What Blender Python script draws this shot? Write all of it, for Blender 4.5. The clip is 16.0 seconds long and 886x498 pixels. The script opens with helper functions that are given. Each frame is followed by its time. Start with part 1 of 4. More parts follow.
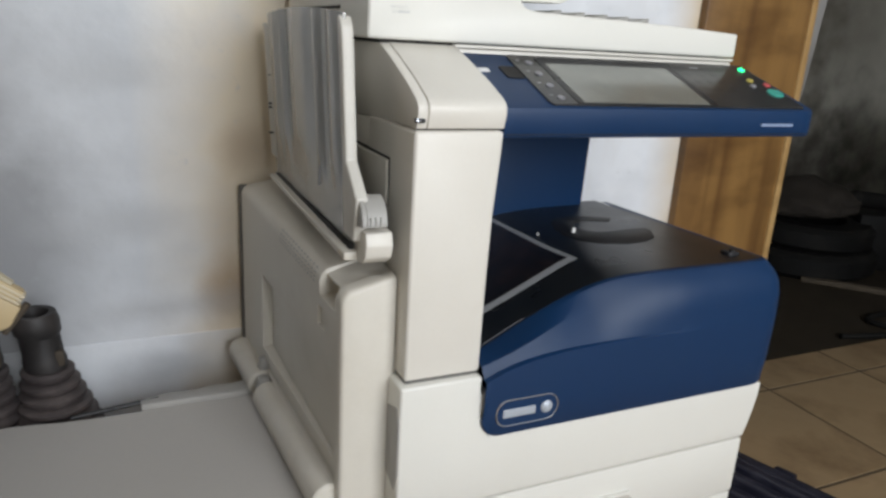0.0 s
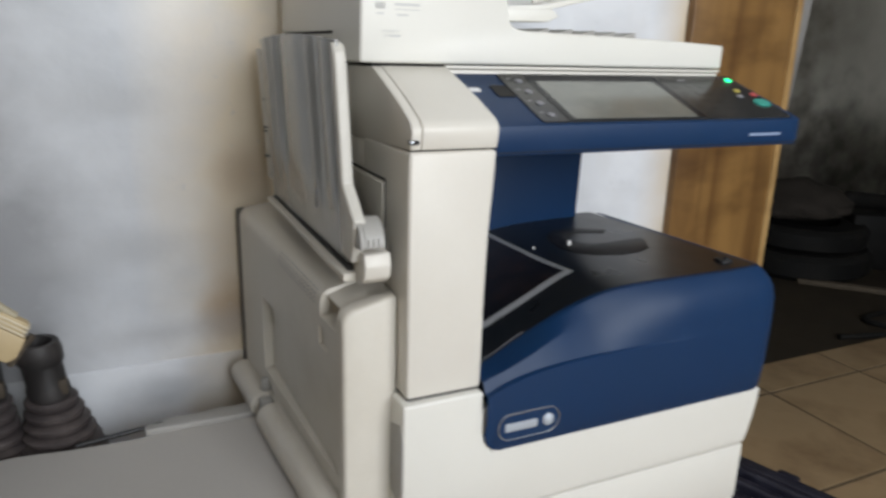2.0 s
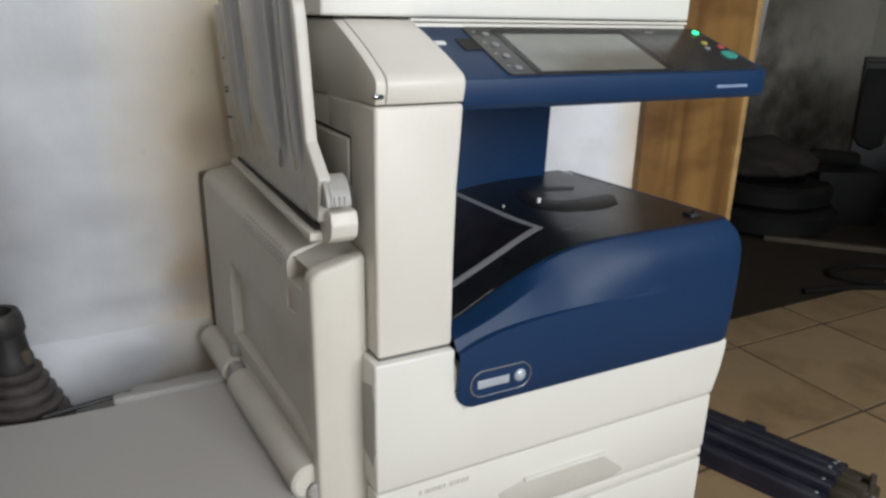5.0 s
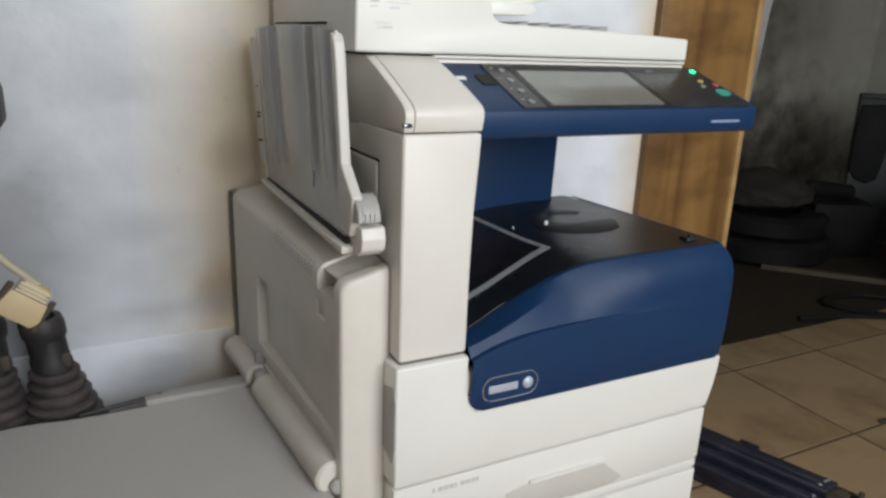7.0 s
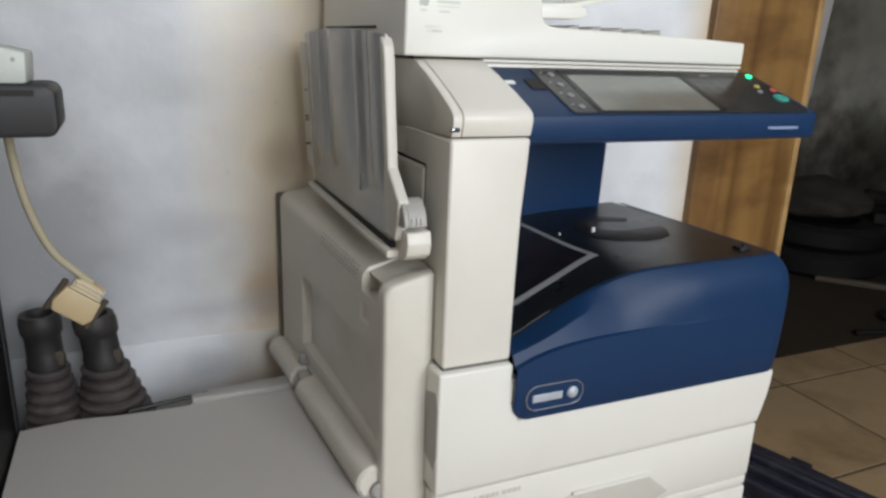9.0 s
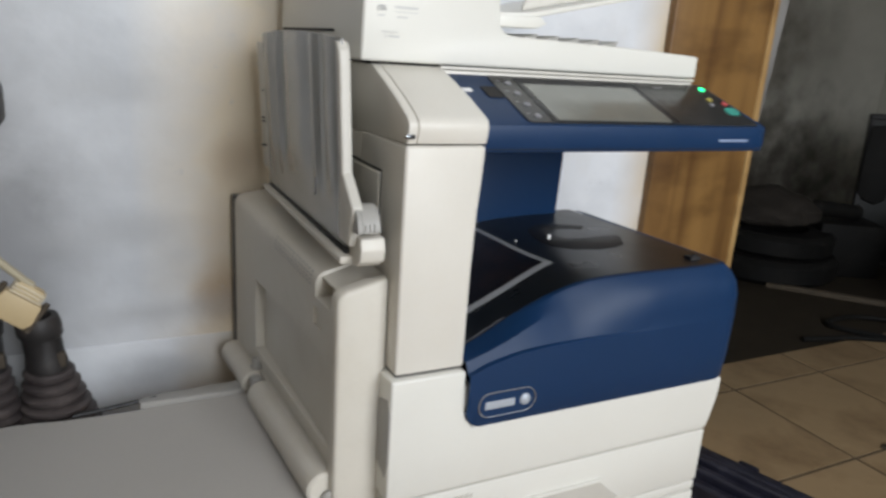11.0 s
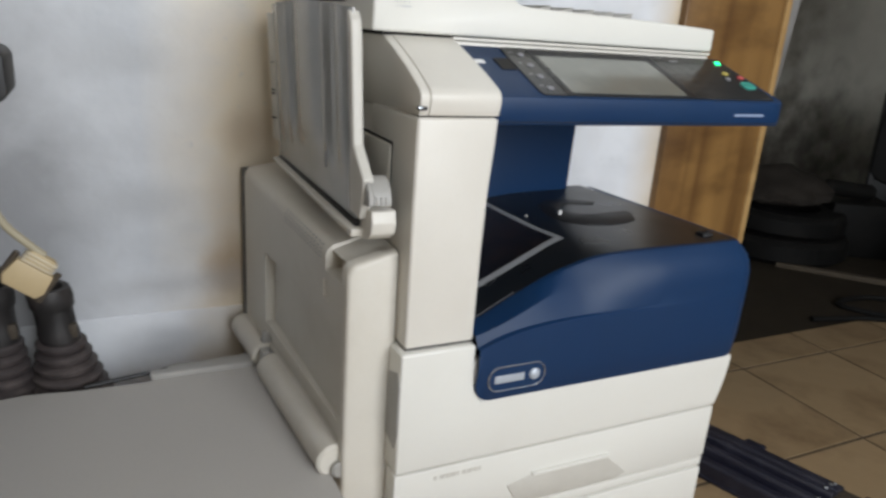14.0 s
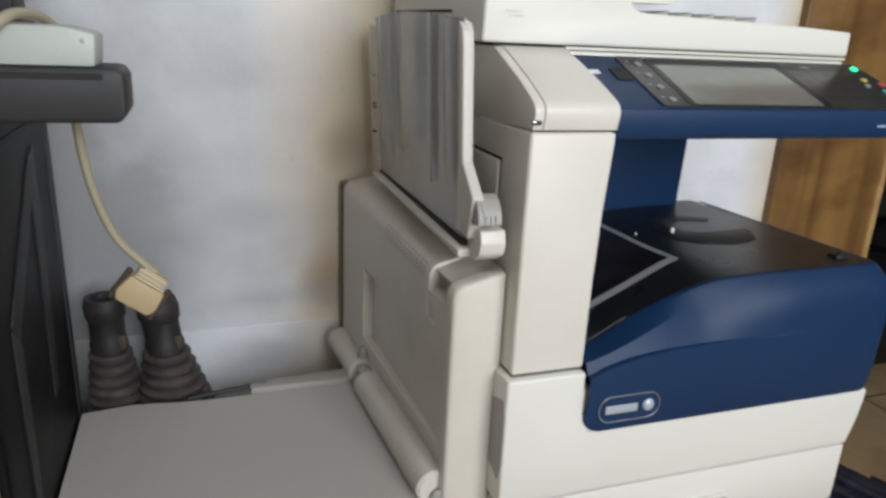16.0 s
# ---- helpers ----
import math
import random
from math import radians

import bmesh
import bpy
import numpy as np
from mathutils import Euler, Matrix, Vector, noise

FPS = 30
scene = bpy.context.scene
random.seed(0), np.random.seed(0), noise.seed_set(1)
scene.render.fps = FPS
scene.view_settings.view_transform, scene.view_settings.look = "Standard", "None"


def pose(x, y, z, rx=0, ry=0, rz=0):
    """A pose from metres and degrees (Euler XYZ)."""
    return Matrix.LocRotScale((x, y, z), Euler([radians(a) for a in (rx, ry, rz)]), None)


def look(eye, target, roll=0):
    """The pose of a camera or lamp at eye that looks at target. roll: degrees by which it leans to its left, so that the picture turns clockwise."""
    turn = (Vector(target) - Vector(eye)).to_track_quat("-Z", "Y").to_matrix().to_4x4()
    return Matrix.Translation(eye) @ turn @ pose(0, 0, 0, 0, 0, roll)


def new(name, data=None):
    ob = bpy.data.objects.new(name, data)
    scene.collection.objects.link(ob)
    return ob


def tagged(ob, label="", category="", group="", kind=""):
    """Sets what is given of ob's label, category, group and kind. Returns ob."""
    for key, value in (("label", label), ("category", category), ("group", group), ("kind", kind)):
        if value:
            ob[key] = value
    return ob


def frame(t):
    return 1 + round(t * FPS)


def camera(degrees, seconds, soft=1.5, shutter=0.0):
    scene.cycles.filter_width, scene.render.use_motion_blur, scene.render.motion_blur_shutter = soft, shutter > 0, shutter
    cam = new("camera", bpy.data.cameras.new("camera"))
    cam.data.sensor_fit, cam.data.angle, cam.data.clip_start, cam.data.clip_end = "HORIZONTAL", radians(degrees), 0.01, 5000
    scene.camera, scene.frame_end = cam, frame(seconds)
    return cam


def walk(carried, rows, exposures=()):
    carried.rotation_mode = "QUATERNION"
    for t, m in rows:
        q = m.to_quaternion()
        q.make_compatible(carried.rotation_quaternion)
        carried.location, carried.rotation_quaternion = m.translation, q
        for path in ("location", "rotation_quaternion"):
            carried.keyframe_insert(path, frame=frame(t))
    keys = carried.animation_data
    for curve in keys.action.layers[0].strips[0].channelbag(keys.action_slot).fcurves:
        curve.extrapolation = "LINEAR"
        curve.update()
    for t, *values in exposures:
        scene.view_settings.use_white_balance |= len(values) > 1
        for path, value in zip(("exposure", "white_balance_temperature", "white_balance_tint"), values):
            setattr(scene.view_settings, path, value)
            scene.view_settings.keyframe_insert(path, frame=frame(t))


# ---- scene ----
cam = camera(64.7, 16.0, soft=2.7, shutter=0.4)
PATH = [
    (0, (-0.27, -0.662, 0.965), (0.538, 1.071, 0.382), 3.4),
    (0.5, (-0.277, -0.657, 0.966), (0.444, 1.115, 0.382), 2.9),
    (1, (-0.291, -0.619, 0.967), (0.379, 1.181, 0.411), 3.7),
    (1.5, (-0.283, -0.619, 0.969), (0.408, 1.176, 0.421), 1.8),
    (2, (-0.274, -0.67, 0.975), (0.544, 1.07, 0.425), 1.6),
    (2.5, (-0.262, -0.712, 0.974), (0.714, 0.943, 0.417), 2.3),
    (3, (-0.275, -0.71, 0.97), (0.545, 1.01, 0.365), -0.6),
    (3.2, (-0.272, -0.701, 0.97), (0.561, 1.007, 0.348), -1.5),
    (5.3, (-0.267, -0.657, 0.962), (0.605, 1.024, 0.321), 1.5),
    (5.5, (-0.274, -0.651, 0.962), (0.569, 1.045, 0.32), 2.1),
    (6, (-0.296, -0.684, 0.969), (0.451, 1.066, 0.355), 1.1),
    (6.5, (-0.307, -0.699, 0.975), (0.56, 1.0, 0.371), 2.8),
    (7, (-0.323, -0.727, 0.975), (0.563, 0.973, 0.403), 2.2),
    (7.5, (-0.319, -0.736, 0.977), (0.559, 0.972, 0.419), 1.3),
    (8, (-0.315, -0.736, 0.975), (0.555, 0.972, 0.402), 1.5),
    (8.5, (-0.32, -0.727, 0.976), (0.492, 1.01, 0.409), 1.6),
    (8.7, (-0.323, -0.723, 0.974), (0.459, 1.029, 0.408), 2.0),
    (10.8, (-0.319, -0.711, 0.979), (0.489, 1.031, 0.421), 3.8),
    (11, (-0.313, -0.719, 0.98), (0.562, 0.992, 0.425), 3.9),
    (11.5, (-0.307, -0.74, 0.983), (0.639, 0.935, 0.437), 2.6),
    (12, (-0.299, -0.751, 0.984), (0.728, 0.866, 0.408), 2.3),
    (12.5, (-0.297, -0.753, 0.981), (0.758, 0.851, 0.421), 2.4),
    (13, (-0.3, -0.747, 0.98), (0.759, 0.853, 0.415), 3.8),
    (13.5, (-0.301, -0.736, 0.976), (0.701, 0.896, 0.399), 4.2),
    (14, (-0.315, -0.715, 0.973), (0.536, 0.987, 0.357), 4.2),
    (14.5, (-0.339, -0.692, 0.964), (0.369, 1.091, 0.396), 3.8),
    (15, (-0.356, -0.659, 0.966), (0.232, 1.163, 0.389), 4.7),
    (15.5, (-0.347, -0.657, 0.976), (0.223, 1.173, 0.405), 3.5),
    (16, (-0.327, -0.665, 0.973), (0.308, 1.132, 0.365), 2.8),
]
walk(cam, [(t, look(eye, target, roll)) for t, eye, target, roll in PATH])

# ---- world, window light ----
world = bpy.data.worlds.new("sky")
scene.world = world
world.use_nodes = True
wn, wl = world.node_tree.nodes, world.node_tree.links
sky = wn.new("ShaderNodeTexSky")
sky.sky_type, sky.sun_disc, sky.sun_elevation, sky.sun_rotation = "NISHITA", False, radians(40), radians(200)
wn["Background"].inputs["Strength"].default_value = 0.10
wl.new(sky.outputs["Color"], wn["Background"].inputs["Color"])
sun = bpy.data.lights.new("sun", "SUN")
sun.energy, sun.angle, sun.color = 2.0, radians(10), (1.0, 0.95, 0.88)
sun_ob = new("sun", sun)
sun_ob.matrix_world = look((-2, 8, 9), (0, 0, 0))


def window_lamp(name, x, y, z, target, w, h, watts, colour):
    lamp = bpy.data.lights.new(name, "AREA")
    lamp.shape, lamp.size, lamp.size_y, lamp.energy, lamp.color = "RECTANGLE", w, h, watts, colour
    ob = new(name, lamp)
    ob.matrix_world = look((x, y, z), target)
    return ob


window_lamp("window_daylight", 0.50, -2.52, 1.55, (0.50, 0, 1.55), 1.5, 1.3, 69, (0.94, 0.97, 1.0))


# ---- materials ----
def material(name, colour, rough=0.5, metal=0.0, vary=0.08, scale=6.0, grain=0.04, grain_scale=220.0, bump=0.02, bump_scale=300.0,
             spec=0.5, transmission=0.0, coat=0.0, stain=None, stain_scale=2.5, stain_amount=0.5, by_object=0.0, rough_vary=0.08, emission=None):
    m = bpy.data.materials.new(name)
    m.use_nodes = True
    n, l = m.node_tree.nodes, m.node_tree.links
    b = n["Principled BSDF"]
    co = n.new("ShaderNodeTexCoord").outputs["Object"]

    def tex(s, detail=4.0, rough_=0.55):
        t = n.new("ShaderNodeTexNoise")
        t.inputs["Scale"].default_value, t.inputs["Detail"].default_value, t.inputs["Roughness"].default_value = s, detail, rough_
        l.new(co, t.inputs["Vector"])
        return t.outputs["Fac"]

    def maths(op, a, bb, c=None):
        k = n.new("ShaderNodeMath")
        k.operation = op
        for i, v in enumerate((a, bb, c)):
            if v is None:
                continue
            if isinstance(v, (int, float)):
                k.inputs[i].default_value = v
            else:
                l.new(v, k.inputs[i])
        return k.outputs[0]

    def mix(fac, a, bb, mode="MIX"):
        k = n.new("ShaderNodeMix")
        k.data_type, k.blend_type = "RGBA", mode
        for i, v in ((0, fac), (6, a), (7, bb)):
            if isinstance(v, (int, float)):
                k.inputs[i].default_value = v
            elif isinstance(v, tuple):
                k.inputs[i].default_value = (*v[:3], 1)
            else:
                l.new(v, k.inputs[i])
        return k.outputs[2]

    big, fine = tex(scale), tex(grain_scale, 2.0)
    gain = maths("ADD", maths("MULTIPLY_ADD", big, 2 * vary, 1 - vary), maths("MULTIPLY_ADD", fine, 2 * grain, -grain))
    if by_object:
        info = n.new("ShaderNodeObjectInfo").outputs["Random"]
        gain = maths("ADD", gain, maths("MULTIPLY_ADD", info, 2 * by_object, -by_object))
    scaled = n.new("ShaderNodeVectorMath")
    scaled.operation = "SCALE"
    scaled.inputs[0].default_value = colour
    l.new(gain, scaled.inputs["Scale"])
    col = scaled.outputs[0]
    if stain:
        ramp = n.new("ShaderNodeValToRGB")
        ramp.color_ramp.elements[0].position, ramp.color_ramp.elements[1].position = 0.48, 0.72
        l.new(tex(stain_scale, 6.0, 0.62), ramp.inputs[0])
        col = mix(maths("MULTIPLY", ramp.outputs[0], stain_amount), col, stain)
    l.new(col, b.inputs["Base Color"])
    l.new(maths("MULTIPLY_ADD", tex(scale * 3), 2 * rough_vary, rough - rough_vary), b.inputs["Roughness"])
    b.inputs["Metallic"].default_value = metal
    b.inputs["Specular IOR Level"].default_value = spec
    b.inputs["Transmission Weight"].default_value = transmission
    b.inputs["Coat Weight"].default_value = coat
    if bump:
        k = n.new("ShaderNodeBump")
        k.inputs["Strength"].default_value, k.inputs["Distance"].default_value = bump, 0.002
        l.new(tex(bump_scale, 3.0), k.inputs["Height"])
        l.new(k.outputs[0], b.inputs["Normal"])
    if emission:
        b.inputs["Emission Color"].default_value = (*emission[:3], 1)
        b.inputs["Emission Strength"].default_value = emission[3]
    return m


def wall_paint(name, base, dirt, smoke, tints=(), patches=()):
    """Old white paint: soft grey smudges, and brown soot in tall streaks; bands and patches hold dirt colours and
    painted shade.
    """
    m = bpy.data.materials.new(name)
    m.use_nodes = True
    n, l = m.node_tree.nodes, m.node_tree.links
    b = n["Principled BSDF"]
    co = n.new("ShaderNodeTexCoord").outputs["Object"]

    def layer(scale, stretch, lo, hi, detail=5.0):
        mp = n.new("ShaderNodeMapping")
        mp.inputs["Scale"].default_value = stretch
        l.new(co, mp.inputs["Vector"])
        t = n.new("ShaderNodeTexNoise")
        t.inputs["Scale"].default_value, t.inputs["Detail"].default_value = scale, detail
        l.new(mp.outputs[0], t.inputs["Vector"])
        r = n.new("ShaderNodeMapRange")
        r.inputs["From Min"].default_value, r.inputs["From Max"].default_value = lo, hi
        l.new(t.outputs["Fac"], r.inputs["Value"])
        return r.outputs[0]

    def over(fac, a, colour):
        k = n.new("ShaderNodeMix")
        k.data_type = "RGBA"
        l.new(fac, k.inputs[0])
        if isinstance(a, tuple):
            k.inputs[6].default_value = (*a, 1)
        else:
            l.new(a, k.inputs[6])
        k.inputs[7].default_value = (*colour, 1)
        return k.outputs[2]

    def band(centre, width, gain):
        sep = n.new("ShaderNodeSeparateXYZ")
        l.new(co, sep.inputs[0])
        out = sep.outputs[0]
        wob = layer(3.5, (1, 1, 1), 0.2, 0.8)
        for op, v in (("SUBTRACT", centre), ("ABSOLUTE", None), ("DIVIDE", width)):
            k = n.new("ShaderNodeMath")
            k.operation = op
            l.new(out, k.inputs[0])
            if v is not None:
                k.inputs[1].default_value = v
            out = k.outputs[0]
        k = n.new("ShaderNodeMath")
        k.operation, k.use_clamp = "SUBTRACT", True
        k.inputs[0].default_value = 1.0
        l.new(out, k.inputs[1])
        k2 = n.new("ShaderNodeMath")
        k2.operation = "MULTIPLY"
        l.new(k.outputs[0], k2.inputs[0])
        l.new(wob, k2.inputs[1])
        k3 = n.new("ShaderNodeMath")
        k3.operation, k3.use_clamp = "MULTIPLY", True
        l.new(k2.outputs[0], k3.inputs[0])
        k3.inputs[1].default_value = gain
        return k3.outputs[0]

    def patch(cx, cz, rx, rz, gain):
        """A soft patch of colour on an upright wall, centred on x and z, with a ragged edge."""
        mp = n.new("ShaderNodeMapping")
        mp.inputs["Location"].default_value = (-cx / rx, 0, -cz / rz)
        mp.inputs["Scale"].default_value = (1 / rx, 0, 1 / rz)
        l.new(co, mp.inputs["Vector"])
        far = n.new("ShaderNodeVectorMath")
        far.operation = "LENGTH"
        l.new(mp.outputs[0], far.inputs[0])
        ragged = n.new("ShaderNodeMath")
        ragged.operation = "MULTIPLY_ADD"
        l.new(layer(7.0, (1, 1, 1), 0.2, 0.8), ragged.inputs[0])
        ragged.inputs[1].default_value = -0.7
        l.new(far.outputs["Value"], ragged.inputs[2])
        r = n.new("ShaderNodeMapRange")
        r.interpolation_type = "SMOOTHSTEP"
        r.inputs["From Min"].default_value, r.inputs["From Max"].default_value = -0.35, 0.65
        r.inputs["To Min"].default_value, r.inputs["To Max"].default_value = gain, 0.0
        l.new(ragged.outputs[0], r.inputs["Value"])
        return r.outputs[0]

    c = over(layer(3.0, (1.0, 1.0, 1.5), 0.40, 0.72), base, dirt)
    c = over(layer(2.6, (2.0, 2.0, 0.6), 0.60, 0.95), c, smoke)
    if tints:
        for centre, width, gain, colour in tints:
            c = over(band(centre, width, gain), c, colour)
    for cx, cz, rx, rz, gain, colour in patches:
        c = over(patch(cx, cz, rx, rz, gain), c, colour)
    c = over(layer(60, (1, 1, 1), 0.66, 1.2, 3.0), c, dirt)
    l.new(c, b.inputs["Base Color"])
    b.inputs["Roughness"].default_value = 0.42
    k = n.new("ShaderNodeBump")
    k.inputs["Strength"].default_value, k.inputs["Distance"].default_value = 0.12, 0.004
    l.new(layer(38, (1, 1, 1), 0.2, 0.8), k.inputs["Height"])
    l.new(k.outputs[0], b.inputs["Normal"])
    return m


def plank_wood(name, light, dark):
    m = bpy.data.materials.new(name)
    m.use_nodes = True
    n, l = m.node_tree.nodes, m.node_tree.links
    b = n["Principled BSDF"]
    co = n.new("ShaderNodeTexCoord").outputs["Object"]
    mp = n.new("ShaderNodeMapping")
    mp.inputs["Scale"].default_value = (7, 7, 0.55)
    l.new(co, mp.inputs["Vector"])
    t = n.new("ShaderNodeTexNoise")
    t.inputs["Scale"].default_value, t.inputs["Detail"].default_value, t.inputs["Distortion"].default_value = 1.6, 7.0, 0.9
    l.new(mp.outputs[0], t.inputs["Vector"])
    r = n.new("ShaderNodeValToRGB")
    r.color_ramp.elements[0].position, r.color_ramp.elements[1].position = 0.30, 0.64
    r.color_ramp.elements[0].color, r.color_ramp.elements[1].color = (*dark, 1), (*light, 1)
    l.new(t.outputs["Fac"], r.inputs[0])
    v = n.new("ShaderNodeTexNoise")
    v.inputs["Scale"].default_value, v.inputs["Detail"].default_value = 5.0, 5.0
    mv = n.new("ShaderNodeMapping")
    mv.inputs["Scale"].default_value = (1.0, 1.0, 2.2)
    l.new(co, mv.inputs["Vector"])
    l.new(mv.outputs[0], v.inputs["Vector"])
    r2 = n.new("ShaderNodeMapRange")
    r2.inputs["From Min"].default_value, r2.inputs["From Max"].default_value = 0.48, 0.74
    r2.inputs["To Max"].default_value = 0.75
    l.new(v.outputs["Fac"], r2.inputs["Value"])
    k = n.new("ShaderNodeMix")
    k.data_type = "RGBA"
    l.new(r2.outputs[0], k.inputs[0])
    l.new(r.outputs[0], k.inputs[6])
    k.inputs[7].default_value = (dark[0] * 0.6, dark[1] * 0.55, dark[2] * 0.5, 1)
    l.new(k.outputs[2], b.inputs["Base Color"])
    b.inputs["Roughness"].default_value = 0.38
    bp = n.new("ShaderNodeBump")
    bp.inputs["Strength"].default_value, bp.inputs["Distance"].default_value = 0.1, 0.002
    l.new(t.outputs["Fac"], bp.inputs["Height"])
    l.new(bp.outputs[0], b.inputs["Normal"])
    return m


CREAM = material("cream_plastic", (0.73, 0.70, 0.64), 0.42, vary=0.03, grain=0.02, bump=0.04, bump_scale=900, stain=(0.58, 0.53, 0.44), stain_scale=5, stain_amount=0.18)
# Side shade is put into this darker, browner copy of the cream.
CREAM_SIDE = material("aged_shaded_cream_plastic", (0.655, 0.62, 0.55), 0.45, vary=0.04, grain=0.02, bump=0.04, bump_scale=900, stain=(0.45, 0.40, 0.32), stain_scale=6, stain_amount=0.3)
WHITE = material("white_plastic", (0.78, 0.77, 0.72), 0.38, vary=0.02, grain=0.015, bump=0.03, bump_scale=900, stain=(0.62, 0.59, 0.52), stain_scale=4, stain_amount=0.12)
BLUE = material("navy_blue_plastic", (0.003, 0.028, 0.090), 0.46, spec=0.42, vary=0.06, grain=0.02, bump=0.0, stain=(0.009, 0.034, 0.080), stain_scale=7, stain_amount=0.25)
BLACK = material("glossy_black_plastic", (0.010, 0.012, 0.015), 0.3, spec=0.35, vary=0.1, bump=0.02, bump_scale=500, stain=(0.022, 0.023, 0.025), stain_scale=9, stain_amount=0.5)
MATT_BLACK = material("matt_black_plastic", (0.014, 0.014, 0.016), 0.55, vary=0.12, bump=0.04)
# Near-black paint gives gaps, slits, grooves and recesses their shade.
GAP = material("gap_shade", (0.02, 0.019, 0.018), 0.8, vary=0.1, bump=0)
PAD = material("control_pad_black", (0.028, 0.029, 0.030), 0.22, vary=0.08, bump=0.01, stain=(0.07, 0.065, 0.06), stain_scale=22, stain_amount=0.5)
SCREEN = material("dusty_screen_glass", (0.17, 0.18, 0.165), 0.16, vary=0.10, scale=9, bump=0.0, spec=0.9, stain=(0.26, 0.26, 0.24), stain_scale=14, stain_amount=0.5)
SMOKE = material("smoky_translucent_plastic", (0.50, 0.50, 0.485), 0.14, vary=0.12, scale=5, bump=0.02, transmission=0.45, stain=(0.36, 0.35, 0.33), stain_scale=9, stain_amount=0.4)
GREY = material("grey_plastic", (0.36, 0.35, 0.33), 0.42, vary=0.06)
LIGHT_GREY = material("light_grey_plastic", (0.60, 0.58, 0.53), 0.42, vary=0.05, stain=(0.44, 0.41, 0.36), stain_scale=8, stain_amount=0.3)
SILVER = material("silver_badge_metal", (0.62, 0.66, 0.72), 0.25, metal=0.9, vary=0.05)
PALE_SILVER = material("pale_silver_paint", (0.50, 0.55, 0.62), 0.28, metal=0.25, vary=0.05)
INK = material("grey_ink", (0.30, 0.30, 0.31), 0.6, vary=0.05, bump=0)
FAINT_INK = material("faint_grey_ink", (0.60, 0.60, 0.585), 0.6, vary=0.05, bump=0)
PALE_INK = material("pale_ink", (0.24, 0.31, 0.46), 0.5, vary=0.05, bump=0)
PAPER = material("white_paper", (0.80, 0.80, 0.79), 0.7, vary=0.03, grain=0.02)
PHOTO = material("dark_glossy_print", (0.016, 0.014, 0.015), 0.13, vary=0.4, scale=14, bump=0, stain=(0.06, 0.035, 0.03), stain_scale=26, stain_amount=0.8)
PHOTO_EDGE = material("grey_print_border", (0.42, 0.43, 0.45), 0.3, vary=0.05, bump=0)
LED = material("green_lamp", (0.02, 0.5, 0.15), 0.3, vary=0.0, bump=0, emission=(0.02, 1.0, 0.32, 3.0))
YELLOW = material("yellow_key", (0.50, 0.42, 0.10), 0.4, vary=0.05, bump=0)
RED = material("red_key", (0.50, 0.09, 0.09), 0.4, vary=0.05, bump=0)
GREEN = material("green_start_key", (0.05, 0.35, 0.28), 0.4, vary=0.05, bump=0)
KEYGREY = material("grey_key", (0.24, 0.24, 0.26), 0.4, vary=0.05, bump=0)
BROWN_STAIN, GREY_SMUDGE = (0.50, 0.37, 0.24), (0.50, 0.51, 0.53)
# Grey band by the cabinet is painted shade; cream and brown are staining.
WALL = wall_paint("smudged_shaded_white_wall_paint", (0.83, 0.855, 0.90), (0.56, 0.585, 0.625), (0.56, 0.50, 0.42),
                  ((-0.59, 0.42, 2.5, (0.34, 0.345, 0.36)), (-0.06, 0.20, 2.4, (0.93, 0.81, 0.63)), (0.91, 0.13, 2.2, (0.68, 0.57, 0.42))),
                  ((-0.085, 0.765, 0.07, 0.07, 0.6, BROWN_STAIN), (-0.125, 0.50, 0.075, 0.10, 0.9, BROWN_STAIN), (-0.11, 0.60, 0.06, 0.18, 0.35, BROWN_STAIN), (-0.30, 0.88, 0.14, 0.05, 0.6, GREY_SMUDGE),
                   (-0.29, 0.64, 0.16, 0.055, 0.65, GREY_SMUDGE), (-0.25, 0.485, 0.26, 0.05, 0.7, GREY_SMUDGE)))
# The cabinet's shade continues here as a grey band in the paint.
DADO = wall_paint("glossy_shaded_white_base_paint", (0.74, 0.765, 0.81), (0.50, 0.525, 0.565), (0.56, 0.50, 0.42), ((-0.62, 0.40, 2.0, (0.36, 0.37, 0.38)), (-0.09, 0.12, 1.3, (0.80, 0.69, 0.53))),
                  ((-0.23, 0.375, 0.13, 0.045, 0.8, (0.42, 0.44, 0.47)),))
# Brown-black band is smoke; the wide low patch is the room's dimness, painted.
SMOKY_DIM = wall_paint("smoky_dimmed_grey_wall_paint", (0.52, 0.51, 0.455), (0.45, 0.44, 0.39), (0.27, 0.245, 0.21), ((3.30, 1.10, 1.5, (0.10, 0.086, 0.068)),), ((3.5, 0.15, 2.0, 0.80, 0.9, (0.035, 0.029, 0.022)),))
CEIL = material("white_ceiling_paint", (0.72, 0.72, 0.70), 0.8, vary=0.05, scale=2)
WOOD = plank_wood("varnished_knotty_wood", (0.29, 0.160, 0.052), (0.110, 0.050, 0.016))
BOARD = material("pale_board", (0.35, 0.27, 0.18), 0.7, vary=0.2, scale=12)
TILE = material("glazed_beige_tile", (0.31, 0.218, 0.122), 0.42, vary=0.24, scale=4, grain=0.05, grain_scale=60, bump=0.05, bump_scale=40, stain=(0.115, 0.066, 0.030), stain_scale=3.6, stain_amount=0.85, by_object=0.07)
GROUT = material("dark_grout", (0.090, 0.064, 0.038), 0.9, vary=0.2, scale=30)
# Grey that carries the shade down inside joints.
SEAM = material("shaded_joint_plastic", (0.13, 0.125, 0.115), 0.7, vary=0.1, bump=0)
